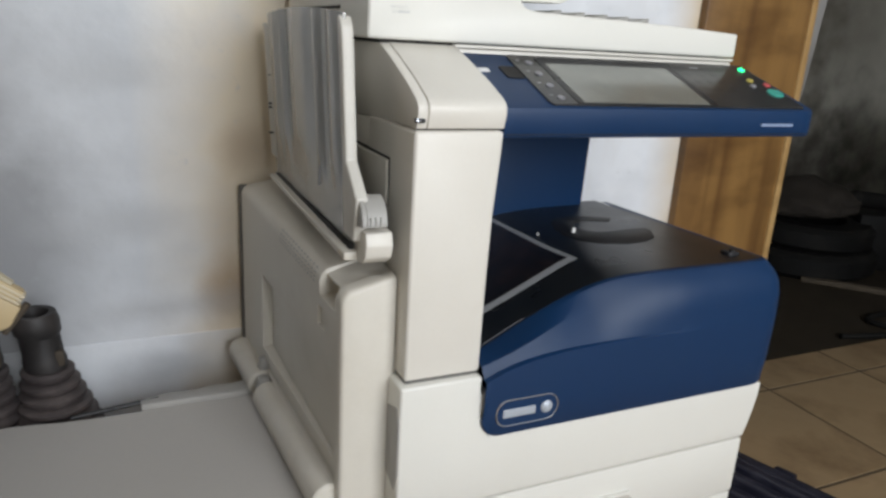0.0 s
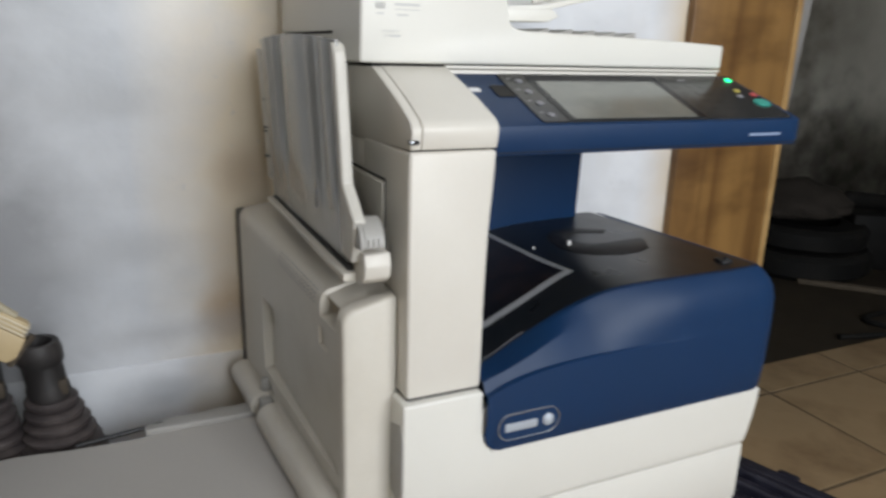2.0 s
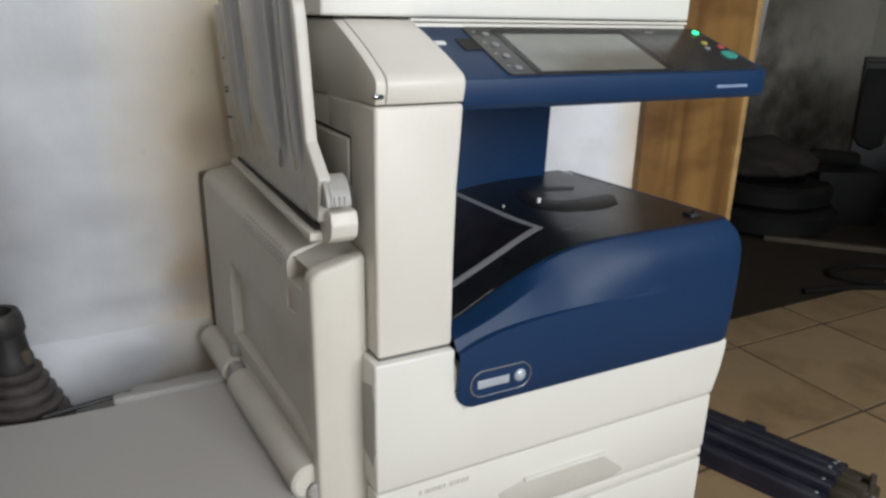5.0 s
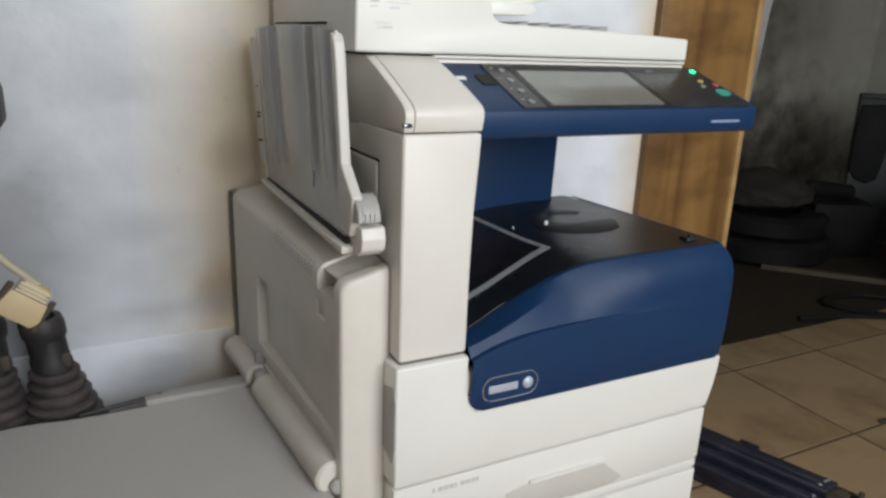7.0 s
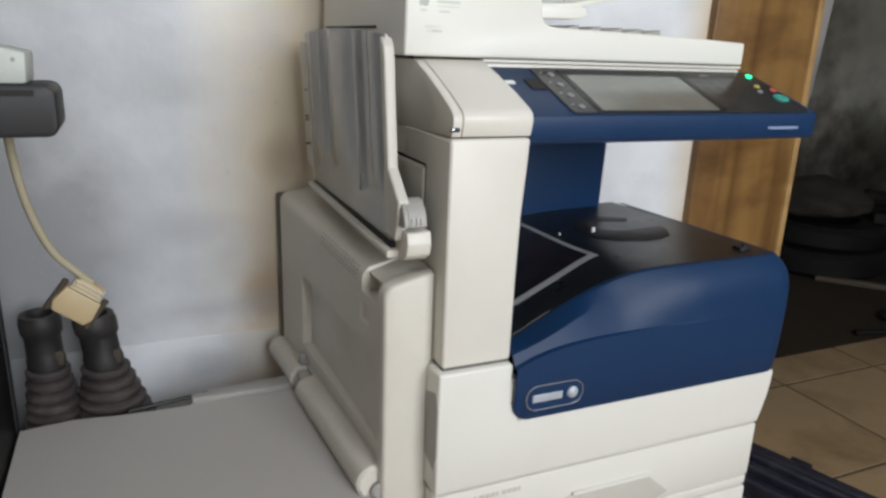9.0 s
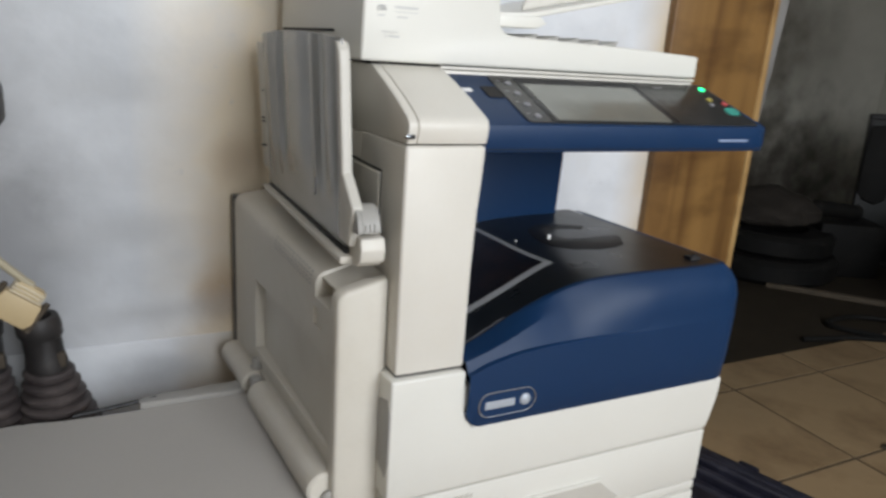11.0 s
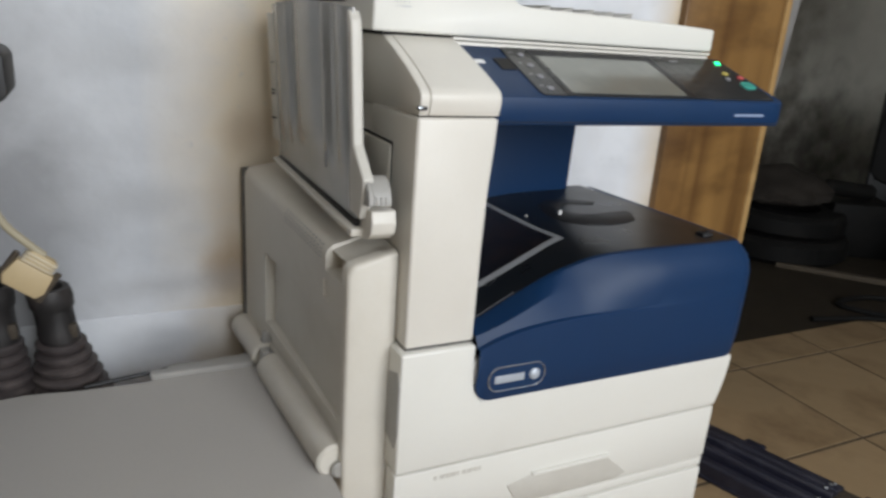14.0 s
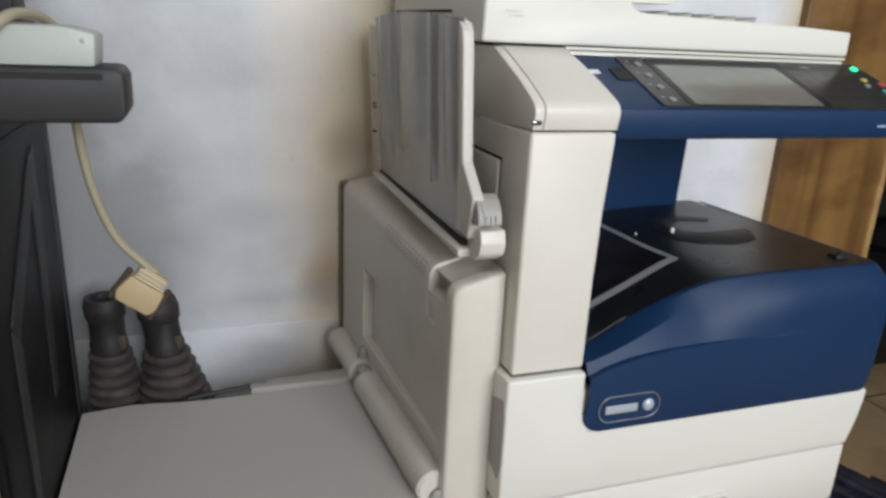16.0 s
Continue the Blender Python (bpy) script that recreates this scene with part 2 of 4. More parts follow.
# Back room gloom is put into this near-black concrete.
CONCRETE = material("dimmed_dirty_concrete", (0.030, 0.023, 0.015), 0.9, spec=0.2, vary=0.3, scale=5, grain=0.15, bump=0.2, bump_scale=60, stain=(0.02, 0.016, 0.012), stain_scale=3, stain_amount=0.6)
SHEET = material("white_cardboard", (0.46, 0.44, 0.415), 0.75, vary=0.03, scale=3, grain=0.03, bump=0.05, bump_scale=120, stain=(0.40, 0.38, 0.36), stain_scale=3, stain_amount=0.3)
RUBBER = material("dusty_black_rubber", (0.020, 0.018, 0.018), 0.55, vary=0.25, scale=14, bump=0.1, bump_scale=200, stain=(0.06, 0.05, 0.047), stain_scale=14, stain_amount=0.6)
DUSTY_RUBBER = material("dusty_brown_grey_rubber", (0.052, 0.042, 0.042), 0.62, vary=0.3, scale=16, bump=0.15, bump_scale=160, stain=(0.15, 0.125, 0.115), stain_scale=16, stain_amount=0.7)
# Pale wood, darkened in colour for weak light behind the opening.
DARK_WOOD = material("dimmed_pale_wood", (0.085, 0.066, 0.045), 0.8, vary=0.25, scale=12)
BEIGE = material("yellowed_beige_plastic", (0.46, 0.36, 0.21), 0.5, vary=0.06, stain=(0.40, 0.31, 0.18), stain_scale=9, stain_amount=0.35)
PALE_BEIGE = material("pale_beige_plastic", (0.56, 0.49, 0.36), 0.5, vary=0.06)
CABLE = material("beige_cable_sheath", (0.36, 0.32, 0.23), 0.5, vary=0.08)
DARK = material("dark_lacquered_board", (0.006, 0.006, 0.0065), 0.5, spec=0.12, vary=0.2, scale=5, bump=0.04, stain=(0.024, 0.022, 0.021), stain_scale=5, stain_amount=0.5)
BROWN = material("brown_red_board", (0.085, 0.040, 0.032), 0.6, vary=0.15)
NAVY_METAL = material("dark_navy_moulding", (0.012, 0.0125, 0.024), 0.45, vary=0.2, scale=20, stain=(0.05, 0.05, 0.07), stain_scale=16, stain_amount=0.5)
DUSTY = material("dusty_dark_metal", (0.06, 0.046, 0.032), 0.7, metal=0.1, vary=0.3, scale=25)
# Black lowered further so that weak back room light is in the colour.
DIM_BLACK = material("dimmed_black_rubber", (0.007, 0.007, 0.007), 0.65, spec=0.2, vary=0.3, scale=10, bump=0.1, stain=(0.018, 0.016, 0.014), stain_scale=7, stain_amount=0.5)
GLASS_DARK = material("dark_reflective_panel", (0.007, 0.009, 0.010), 0.5, spec=0.3, vary=0.2, scale=3, bump=0, stain=(0.014, 0.018, 0.018), stain_scale=3, stain_amount=0.7)
GREYGREEN = material("dull_grey_enamel", (0.05, 0.054, 0.047), 0.5, vary=0.15, scale=8, stain=(0.05, 0.045, 0.04), stain_scale=7, stain_amount=0.6)


# ---- mesh helpers ----
def box(x0, x1, y0, y1, z0, z1, bevel=0.003, seg=2):
    bm = bmesh.new()
    bmesh.ops.create_cube(bm, size=1)
    bmesh.ops.transform(bm, verts=bm.verts, matrix=Matrix.Translation(((x0 + x1) / 2, (y0 + y1) / 2, (z0 + z1) / 2)) @ Matrix.Diagonal((abs(x1 - x0), abs(y1 - y0), abs(z1 - z0), 1)))
    return soften(bm, bevel, seg)


def soften(bm, bevel, seg=2):
    if bevel > 0:
        edges = [e for e in bm.edges if len(e.link_faces) == 2 and e.calc_face_angle(0) > radians(25)]
        bmesh.ops.bevel(bm, geom=edges, offset=bevel, segments=seg, profile=0.5, affect="EDGES", clamp_overlap=True)
    return bm


def prism(points, axis, a0, a1, bevel=0.003, seg=2):
    """A polygon in the plane across the axis (x: y,z; y: x,z; z: x,y), drawn out from a0 to a1."""
    place = {"x": lambda p, a: (a, p[0], p[1]), "y": lambda p, a: (p[0], a, p[1]), "z": lambda p, a: (p[0], p[1], a)}[axis]
    bm = bmesh.new()
    lo = [bm.verts.new(place(p, a0)) for p in points]
    hi = [bm.verts.new(place(p, a1)) for p in points]
    bm.faces.new(lo), bm.faces.new(hi)
    for i in range(len(points)):
        j = (i + 1) % len(points)
        bm.faces.new((lo[i], lo[j], hi[j], hi[i]))
    bmesh.ops.recalc_face_normals(bm, faces=bm.faces)
    return soften(bm, bevel, seg)


def rounded(x0, x1, z0, z1, r, n=5):
    pts = []
    for cx, cz, a in ((x1 - r, z0 + r, -90), (x1 - r, z1 - r, 0), (x0 + r, z1 - r, 90), (x0 + r, z0 + r, 180)):
        for i in range(n + 1):
            t = radians(a + 90 * i / n)
            pts.append((cx + r * math.cos(t), cz + r * math.sin(t)))
    return pts


def lathe(profile, n=24, centre=(0, 0, 0)):
    """A profile of (radius, height) turned round z."""
    bm = bmesh.new()
    rings = [[bm.verts.new((centre[0] + r * math.cos(2 * math.pi * i / n), centre[1] + r * math.sin(2 * math.pi * i / n), centre[2] + h)) for i in range(n)] for r, h in profile]
    for a, b in zip(rings, rings[1:]):
        for i in range(n):
            bm.faces.new((a[i], a[(i + 1) % n], b[(i + 1) % n], b[i]))
    bm.faces.new(rings[0][::-1]), bm.faces.new(rings[-1])
    bmesh.ops.recalc_face_normals(bm, faces=bm.faces)
    return bm


def rod(a, b, r, n=16, bevel=0.0):
    a, b = Vector(a), Vector(b)
    h = (b - a).length
    e = min(bevel, r * 0.6)
    bm = lathe([(r - e, 0), (r, e), (r, h - e), (r - e, h)] if e else [(r, 0), (r, h)], n)
    bmesh.ops.transform(bm, verts=bm.verts, matrix=Matrix.Translation(a) @ (b - a).to_track_quat("Z", "Y").to_matrix().to_4x4())
    return bm


def tube(points, r, n=10, steps=8):
    """A round cable through the points, smoothed."""
    p = [Vector(q) for q in points]
    p = [2 * p[0] - p[1]] + p + [2 * p[-1] - p[-2]]
    way = []
    for i in range(1, len(p) - 2):
        for k in range(steps):
            t = k / steps
            a, b, c, d = p[i - 1], p[i], p[i + 1], p[i + 2]
            way.append(0.5 * (2 * b + (c - a) * t + (2 * a - 5 * b + 4 * c - d) * t * t + (3 * b - a - 3 * c + d) * t ** 3))
    way.append(p[-2])
    bm = bmesh.new()
    rings, up = [], None
    for i, q in enumerate(way):
        d = (way[min(i + 1, len(way) - 1)] - way[max(i - 1, 0)]).normalized()
        up = d.orthogonal() if up is None else (up - d * up.dot(d))
        up.normalize()
        s = d.cross(up)
        rings.append([bm.verts.new(q + r * (math.cos(2 * math.pi * k / n) * up + math.sin(2 * math.pi * k / n) * s)) for k in range(n)])
    for a, b in zip(rings, rings[1:]):
        for k in range(n):
            bm.faces.new((a[k], a[(k + 1) % n], b[(k + 1) % n], b[k]))
    bm.faces.new(rings[0][::-1]), bm.faces.new(rings[-1])
    bmesh.ops.recalc_face_normals(bm, faces=bm.faces)
    return bm


def sheet(rows, thick=0.0):
    """A surface through a grid of points, with thickness downwards if given."""
    bm = bmesh.new()
    g = [[bm.verts.new(p) for p in row] for row in rows]
    for a, b in zip(g, g[1:]):
        for i in range(len(a) - 1):
            bm.faces.new((a[i], a[i + 1], b[i + 1], b[i]))
    bmesh.ops.recalc_face_normals(bm, faces=bm.faces)
    if thick:
        bmesh.ops.solidify(bm, geom=bm.faces[:], thickness=thick)
        bmesh.ops.recalc_face_normals(bm, faces=bm.faces)
    return bm


def joined(*bms):
    out = bmesh.new()
    for b in bms:
        m = bpy.data.meshes.new("t")
        b.to_mesh(m)
        b.free()
        out.from_mesh(m)
        bpy.data.meshes.remove(m)
    return out


def moved(bm, m):
    bmesh.ops.transform(bm, verts=bm.verts, matrix=m)
    return bm


def mesh_of(name, bm, mat, angle=38):
    me = bpy.data.meshes.new(name)
    bm.to_mesh(me)
    bm.free()
    me.materials.append(mat)
    me.polygons.foreach_set("use_smooth", [True] * len(me.polygons))
    me.set_sharp_from_angle(angle=radians(angle))
    return me


def part(name, bm, mat, parent=None, label=""):
    ob = new(name, mesh_of(name, bm, mat))
    if parent:
        ob.parent = parent
    return tagged(ob, label) if label else ob


def thing(name, label, category, group="", at=(0, 0, 0), turn=0.0):
    ob = new(name)
    ob.matrix_world = pose(*at, 0, 0, turn)
    ob.empty_display_size = 0.05
    return tagged(ob, label, category, group)


def structure(name, bm, mat, label, category):
    return tagged(part(name, bm, mat), label, category, kind="structure")


def lettering(name, words, x, y, z, height, mat, parent):
    """Flat upright lettering on a front face, in the built-in font."""
    curve = bpy.data.curves.new(name, "FONT")
    curve.body, curve.size, curve.extrude = words, height, 0.02 * height
    ob = bpy.data.objects.new(name, curve)
    scene.collection.objects.link(ob)
    me = bpy.data.meshes.new_from_object(ob.evaluated_get(bpy.context.evaluated_depsgraph_get()))
    bpy.data.objects.remove(ob)
    me.name = name
    me.materials.clear()
    me.materials.append(mat)
    me.transform(pose(x, y, z, 90, 0, 0))
    made = new(name, me)
    made.parent = parent
    return made


def lerp(table, x):
    """A smooth curve through a table of (x, value)."""
    x = min(max(x, table[0][0]), table[-1][0])
    for i in range(len(table) - 1):
        (a, p), (b, q) = table[i], table[i + 1]
        if x <= b:
            before, after = table[max(i - 1, 0)], table[min(i + 2, len(table) - 1)]
            h, t = b - a, (x - a) / (b - a)
            m0 = (q - before[1]) / (b - before[0]) * h
            m1 = (after[1] - p) / (after[0] - a) * h
            return (2 * t ** 3 - 3 * t * t + 1) * p + (t ** 3 - 2 * t * t + t) * m0 + (3 * t * t - 2 * t ** 3) * q + (t ** 3 - t * t) * m1


# ---- the room ----
BACK = 0.56
structure("wall_north", joined(box(-2.2, 1.196, BACK, 0.80, 0, 2.8, 0), box(1.196, 4.6, BACK, 0.80, 2.15, 2.8, 0)), WALL, "smudged white wall with brown staining and painted shade by the cabinet", "wall")
structure("baseboard", box(-2.2, 0.86, BACK - 0.003, BACK + 0.01, 0, 0.432, 0.0025), DADO, "glossy white base band of the wall with painted shade by the cabinet", "baseboard")
# Unseen wall; its tan is chosen to weaken and warm bounce on the copier.
structure("wall_west", box(-2.4, -2.2, -2.72, 2.6, 0, 2.8, 0), wall_paint("tan_bounce_paint", (0.42, 0.36, 0.29), (0.33, 0.28, 0.22), (0.24, 0.19, 0.14)), "unseen side wall, tan to brown its bounced light", "wall")
structure("wall_east", box(4.6, 4.8, -2.72, 2.6, 0, 2.8, 0), SMOKY_DIM, "grey painted wall of the room, dimness painted in low down", "wall")
structure("wall_south", joined(box(-2.2, -0.25, -2.72, -2.54, 0, 2.8, 0), box(1.25, 4.6, -2.72, -2.54, 0, 2.8, 0), box(-0.25, 1.25, -2.72, -2.54, 0, 0.9, 0), box(-0.25, 1.25, -2.72, -2.54, 2.2, 2.8, 0)), WALL, "white painted wall with a window opening", "wall")
structure("wall_far", box(-2.2, 4.6, 2.4, 2.6, 0, 2.8, 0), SMOKY_DIM, "smoke-stained grey wall of the back room, dimness painted in low down", "wall")
structure("ceiling", box(-2.4, 4.8, -2.72, 2.6, 2.8, 2.95, 0), CEIL, "plain white painted ceiling", "ceiling")
structure("floor_back_room", box(-2.2, 4.6, 0.80, 2.4, -0.12, -0.006, 0), CONCRETE, "dirty concrete floor of the back room, darkened for dim light", "floor")
floor = structure("floor", box(-2.2, 4.6, -2.54, 0.80, -0.12, -0.0016, 0), GROUT, "beige glazed floor tiles with dark dirty joints", "floor")

# Plaster colour goes darker and browner towards the floor.
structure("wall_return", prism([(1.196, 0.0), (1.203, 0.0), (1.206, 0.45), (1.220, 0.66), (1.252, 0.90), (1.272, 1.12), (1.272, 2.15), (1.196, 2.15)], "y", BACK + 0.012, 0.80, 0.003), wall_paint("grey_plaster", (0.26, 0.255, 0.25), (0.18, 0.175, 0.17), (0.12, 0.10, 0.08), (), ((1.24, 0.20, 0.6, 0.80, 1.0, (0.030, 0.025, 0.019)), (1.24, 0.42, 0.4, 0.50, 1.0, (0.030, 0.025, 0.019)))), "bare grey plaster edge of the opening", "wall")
frame_ob = thing("door_frame", "varnished knotty wooden door post on the wall", "door frame")
part("post", box(0.873, 1.178, BACK - 0.022, BACK, 0, 2.15, 0.003), WOOD, frame_ob)
part("edge_strip", box(1.178, 1.197, BACK - 0.026, BACK, 0, 2.15, 0.004), plank_wood("pale_wood_edge", (0.48, 0.31, 0.13), (0.34, 0.20, 0.07)), frame_ob, "paler rounded wooden edge strip")


# ---- the photocopier ----
copier = thing("photocopier", "cream and navy office photocopier with touch screen, standing on tiles", "photocopier")

# lower cabinet with paper drawers
part("cabinet_core", box(0.004, 0.53, 0.02, 0.52, 0.03, 0.585, 0.004), GAP, copier, "dark inner casing behind the covers")


cover_pts = [(-0.007, 0.4095), (0.554, 0.4095), (0.560, 0.428), (0.566, 0.452), (0.5700, 0.478), (0.571, 0.4985), (0.110, 0.4985), (0.110, 0.56), (0.0970, 0.56), (0.0970, 0.5825), (-0.007, 0.5825)]
part("lower_front_cover", prism(cover_pts, "y", -0.0085, 0.06, 0.004, 3), WHITE, copier, "white curved lower front cover")
part("lower_right_side", box(0.545, 0.560, 0.05, 0.50, 0.41, 0.4985, 0.003), WHITE, copier)
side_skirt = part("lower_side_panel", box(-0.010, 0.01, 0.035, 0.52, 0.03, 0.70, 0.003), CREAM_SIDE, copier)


def drawer(z0, z1, handle):
    d = part("paper_drawer", joined(box(-0.006, 0.559, -0.004, 0.03, z0, z1, 0.004), box(0.540, 0.5595, 0.02, 0.50, z0, z1, 0.003)), WHITE, copier)
    if handle:
        h = part("drawer_handle", prism([(0.17, z1 - 0.056), (0.215, z1 - 0.046), (0.345, z1 - 0.046), (0.39, z1 - 0.085), (0.37, z1 - 0.092), (0.19, z1 - 0.092)], "y", -0.0065, 0.004, 0.002), LIGHT_GREY, d, "grey finger recess of the drawer")
        part("recess_lip", box(0.21, 0.35, -0.010, -0.003, z1 - 0.047, z1 - 0.042, 0.0015), WHITE, d)
    return d


top_drawer = drawer(0.309, 0.4045, True)
part("seam_strip", box(-0.006, 0.558, -0.002, 0.03, 0.2905, 0.3065, 0.002), WHITE, copier)
drawer(0.175, 0.2875, True)
drawer(0.06, 0.172, False)
part("base_plinth", box(0.01, 0.53, 0.02, 0.5, 0.0, 0.055, 0.004), GREY, copier)
bars = [box(0.052 + 0.0085 * i, 0.052 + 0.0085 * i + (0.0068 if i % 4 else 0.0035), -0.0049, -0.003, 0.3865, 0.3925, 0) for i in range(9)]
part("drawer_marking", joined(*bars), LIGHT_GREY, top_drawer, "worn pale grey marking bars")

# column on the left and its shoulder
part("seam_core", box(0.0025, 0.094, 0.0022, 0.12, 0.571, 0.600, 0), SEAM, copier)
part("column", joined(prism([(0.0, 0.5857), (0.0960, 0.5857), (0.0965, 0.70), (0.0985, 0.78), (0.1025, 0.84), (0.1040, 0.8705), (0.0, 0.8705)], "y", 0.0, 0.15, 0.0045, 3), box(0.004, 0.094, 0.01, 0.5, 0.598, 0.875, 0.0)), CREAM, copier, "tall cream front column")
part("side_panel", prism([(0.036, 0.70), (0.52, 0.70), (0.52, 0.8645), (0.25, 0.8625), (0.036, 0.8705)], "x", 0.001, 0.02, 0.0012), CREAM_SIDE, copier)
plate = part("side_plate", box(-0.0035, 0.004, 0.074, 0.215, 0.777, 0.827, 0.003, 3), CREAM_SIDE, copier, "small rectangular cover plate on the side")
part("plate_groove", joined(box(-0.0008, 0.002, 0.0715, 0.073, 0.774, 0.831, 0), box(-0.0008, 0.002, 0.0715, 0.22, 0.8285, 0.831, 0)), GAP, plate)
slope = [(0.000, 0.8725), (-0.004, 0.889), (-0.0035, 0.8955), (-0.0005, 0.9005), (0.006, 0.905), (0.04, 0.9215), (0.085, 0.9405), (0.120, 0.9540), (0.52, 0.9550), (0.52, 0.8725)]
shoulder = prism(slope, "x", 0.0130, 0.1030, 0.0016, 2)
for v in shoulder.verts:
    if v.co.x > 0.05:
        v.co.x -= 0.062 * min(max(v.co.y, 0.0), 0.12)
part("shoulder", shoulder, CREAM, copier, "sloping cream shoulder beside the control panel")
part("shoulder_cap", prism([(0.001, 0.8725), (-0.003, 0.889), (-0.0025, 0.895), (0.0005, 0.8995), (0.007, 0.904), (0.04, 0.9205), (0.085, 0.9395), (0.120, 0.9530), (0.52, 0.9540), (0.52, 0.866), (0.25, 0.864), (0.03, 0.8725)], "x", 0.001, 0.0124, 0.0012, 2), CREAM, copier)
part("shoulder_core", prism([(0.006, 0.86), (0.006, 0.897), (0.12, 0.948), (0.5, 0.95), (0.5, 0.86)], "x", 0.004, 0.096, 0), GAP, copier)
latch = part("latch", box(-0.001, 0.0085, -0.0055, 0.002, 0.879, 0.8835, 0.0008), MATT_BLACK, copier, "small dark catch with a metal tip")
part("latch_tip", box(-0.002, 0.0025, -0.0065, 0.001, 0.8805, 0.883, 0.0006), SILVER, latch)

# blue front body under the output tray
TOP = [(0.06, 0.588), (0.10, 0.598), (0.14, 0.612), (0.20, 0.639), (0.25, 0.661), (0.29, 0.6745), (0.34, 0.682), (0.40, 0.6855), (0.50, 0.6875), (0.60, 0.688)]
RIDGE = [(0.06, 0.566), (0.10, 0.580), (0.125, 0.590), (0.163, 0.599), (0.21, 0.6045), (0.28, 0.6075), (0.36, 0.608), (0.45, 0.609), (0.60, 0.61)]
DEPTH = [(0.06, 0.032), (0.10, 0.036), (0.16, 0.045), (0.22, 0.047), (0.28, 0.040), (0.36, 0.028), (0.46, 0.020), (0.54, 0.022), (0.57, 0.034), (0.60, 0.036)]
LIP = [(0.06, 0.007), (0.15, 0.0062), (0.24, 0.004), (0.32, 0.0018), (0.42, 0.0), (0.60, 0.0)]
X0, X1, CORNER = 0.0972, 0.570, 0.026


def blue_front():
    plan = [((X0 + (X1 - CORNER - X0) * (i / 60) ** 1.35, 0.0), (0, -1)) for i in range(61)]
    for i in range(1, 9):
        a = radians(-90 + 90 * i / 8)
        plan.append(((X1 - CORNER + CORNER * math.cos(a), CORNER + CORNER * math.sin(a)), (math.cos(a), math.sin(a))))
    plan += [((X1 - 0.004, 0.08), (1, 0)), ((0.541, 0.36), (1, 0))]
    cols = []
    for p, n in plan:
        x = p[0]
        zt, zr = lerp(TOP, x), lerp(RIDGE, x)
        r = 0.026
        zb = 0.4995 + (r - math.sqrt(max(0, r * r - (r - (x - X0)) ** 2)) if x - X0 < r else 0)
        lip, deep = lerp(LIP, x), lerp(DEPTH, x)
        steps = [(zb, 0.004), (zb + 0.001, 0.0125), (zb + 0.004, 0.0140), (zb * 0.6 + zr * 0.4, 0.0170), (zr - 0.004, 0.0180), (zr - 0.0005, 0.0178), (zr + 0.0012, 0.0174 - lip)]
        bend = 1.1 + 2.6 * min(1.0, max(0.0, (x - 0.22) / 0.20))
        ease = min(1.0, max(0.0, (x - 0.21) / 0.18))
        knee = min(0.8, 0.75 * (0.60 + 1.3 * max(0.0, x - 0.17)) * (zt - zr) / (deep - lip))
        for k in (0.2, 0.4, 0.6, 0.72, 0.80, 0.88, 0.95):
            chamfer = knee * k / 0.75 if k < 0.75 else knee + (1 - knee) * (k - 0.75) / 0.25
            fall = chamfer * (1 - ease) + k ** bend * ease
            steps.append((zr + 0.0012 + (zt - zr - 0.0012) * k, 0.0174 - lip - (deep - lip) * fall))
        steps += [(zt, 0.0172 - deep), (zt + 0.0012, 0.0172 - deep - 0.006), (zt + 0.0008, 0.0172 - deep - 0.014)]
        cols.append([(x + n[0] * d, p[1] + n[1] * d, z) for z, d in steps])
    return sheet([list(r) for r in zip(*cols)])


front = part("blue_front_cover", blue_front(), BLUE, copier, "navy blue front cover with a curved swoosh")
front.data.set_sharp_from_angle(angle=radians(24))


# output tray: black sloping floor
def tray_height(x):
    return lerp(TOP, x) + 0.0015


def tray_front(x):
    return lerp(DEPTH, x) - 0.0172 + 0.006


rows = []
for j in range(9):
    right = 0.5455 - 0.030 * j / 8
    row = []
    for i in range(33):
        x = 0.075 + (right - 0.075) * i / 32
        row.append((x, tray_front(x) + (0.372 - tray_front(x)) * j / 8, tray_height(x)))
    rows.append(row)
tray = part("output_tray", sheet(rows, 0.006), BLACK, copier, "glossy black sloping output tray")
part("tray_body", box(0.09, 0.515, 0.03, 0.40, 0.50, 0.592, 0.002), BLUE, copier)
part("tray_side_wall", prism([(0.03, 0.5), (0.03, 0.670), (0.36, 0.670), (0.36, 0.5)], "x", 0.504, 0.5115, 0.002), BLUE, copier)
part("tray_seam", sheet([[(0.10 + 0.075 * i / 20, tray_front(0.10 + 0.075 * i / 20) + 0.004 + k * 0.0010, tray_height(0.10 + 0.075 * i / 20) + 0.0005) for i in range(21)] for k in (0, 1)], 0.0004), KEYGREY, tray)

# the hook shaped paper stop let into the tray
outer = [(0.462, 0.252), (0.440, 0.268), (0.405, 0.284), (0.372, 0.282), (0.350, 0.262), (0.338, 0.230), (0.334, 0.195), (0.338, 0.168), (0.360, 0.140), (0.396, 0.124), (0.430, 0.126), (0.456, 0.137), (0.478, 0.172), (0.478, 0.186)]
inner = [(0.440, 0.186), (0.412, 0.183), (0.388, 0.190), (0.374, 0.206), (0.372, 0.226), (0.382, 0.244), (0.402, 0.252), (0.428, 0.244), (0.445, 0.236)]
stop = prism(outer + inner, "z", 0.0, 0.0016, 0.0004)
for v in stop.verts:
    v.co.z += tray_height(v.co.x) - 0.0005
part("paper_stop", stop, MATT_BLACK, tray, "matt black hook shaped paper stop")
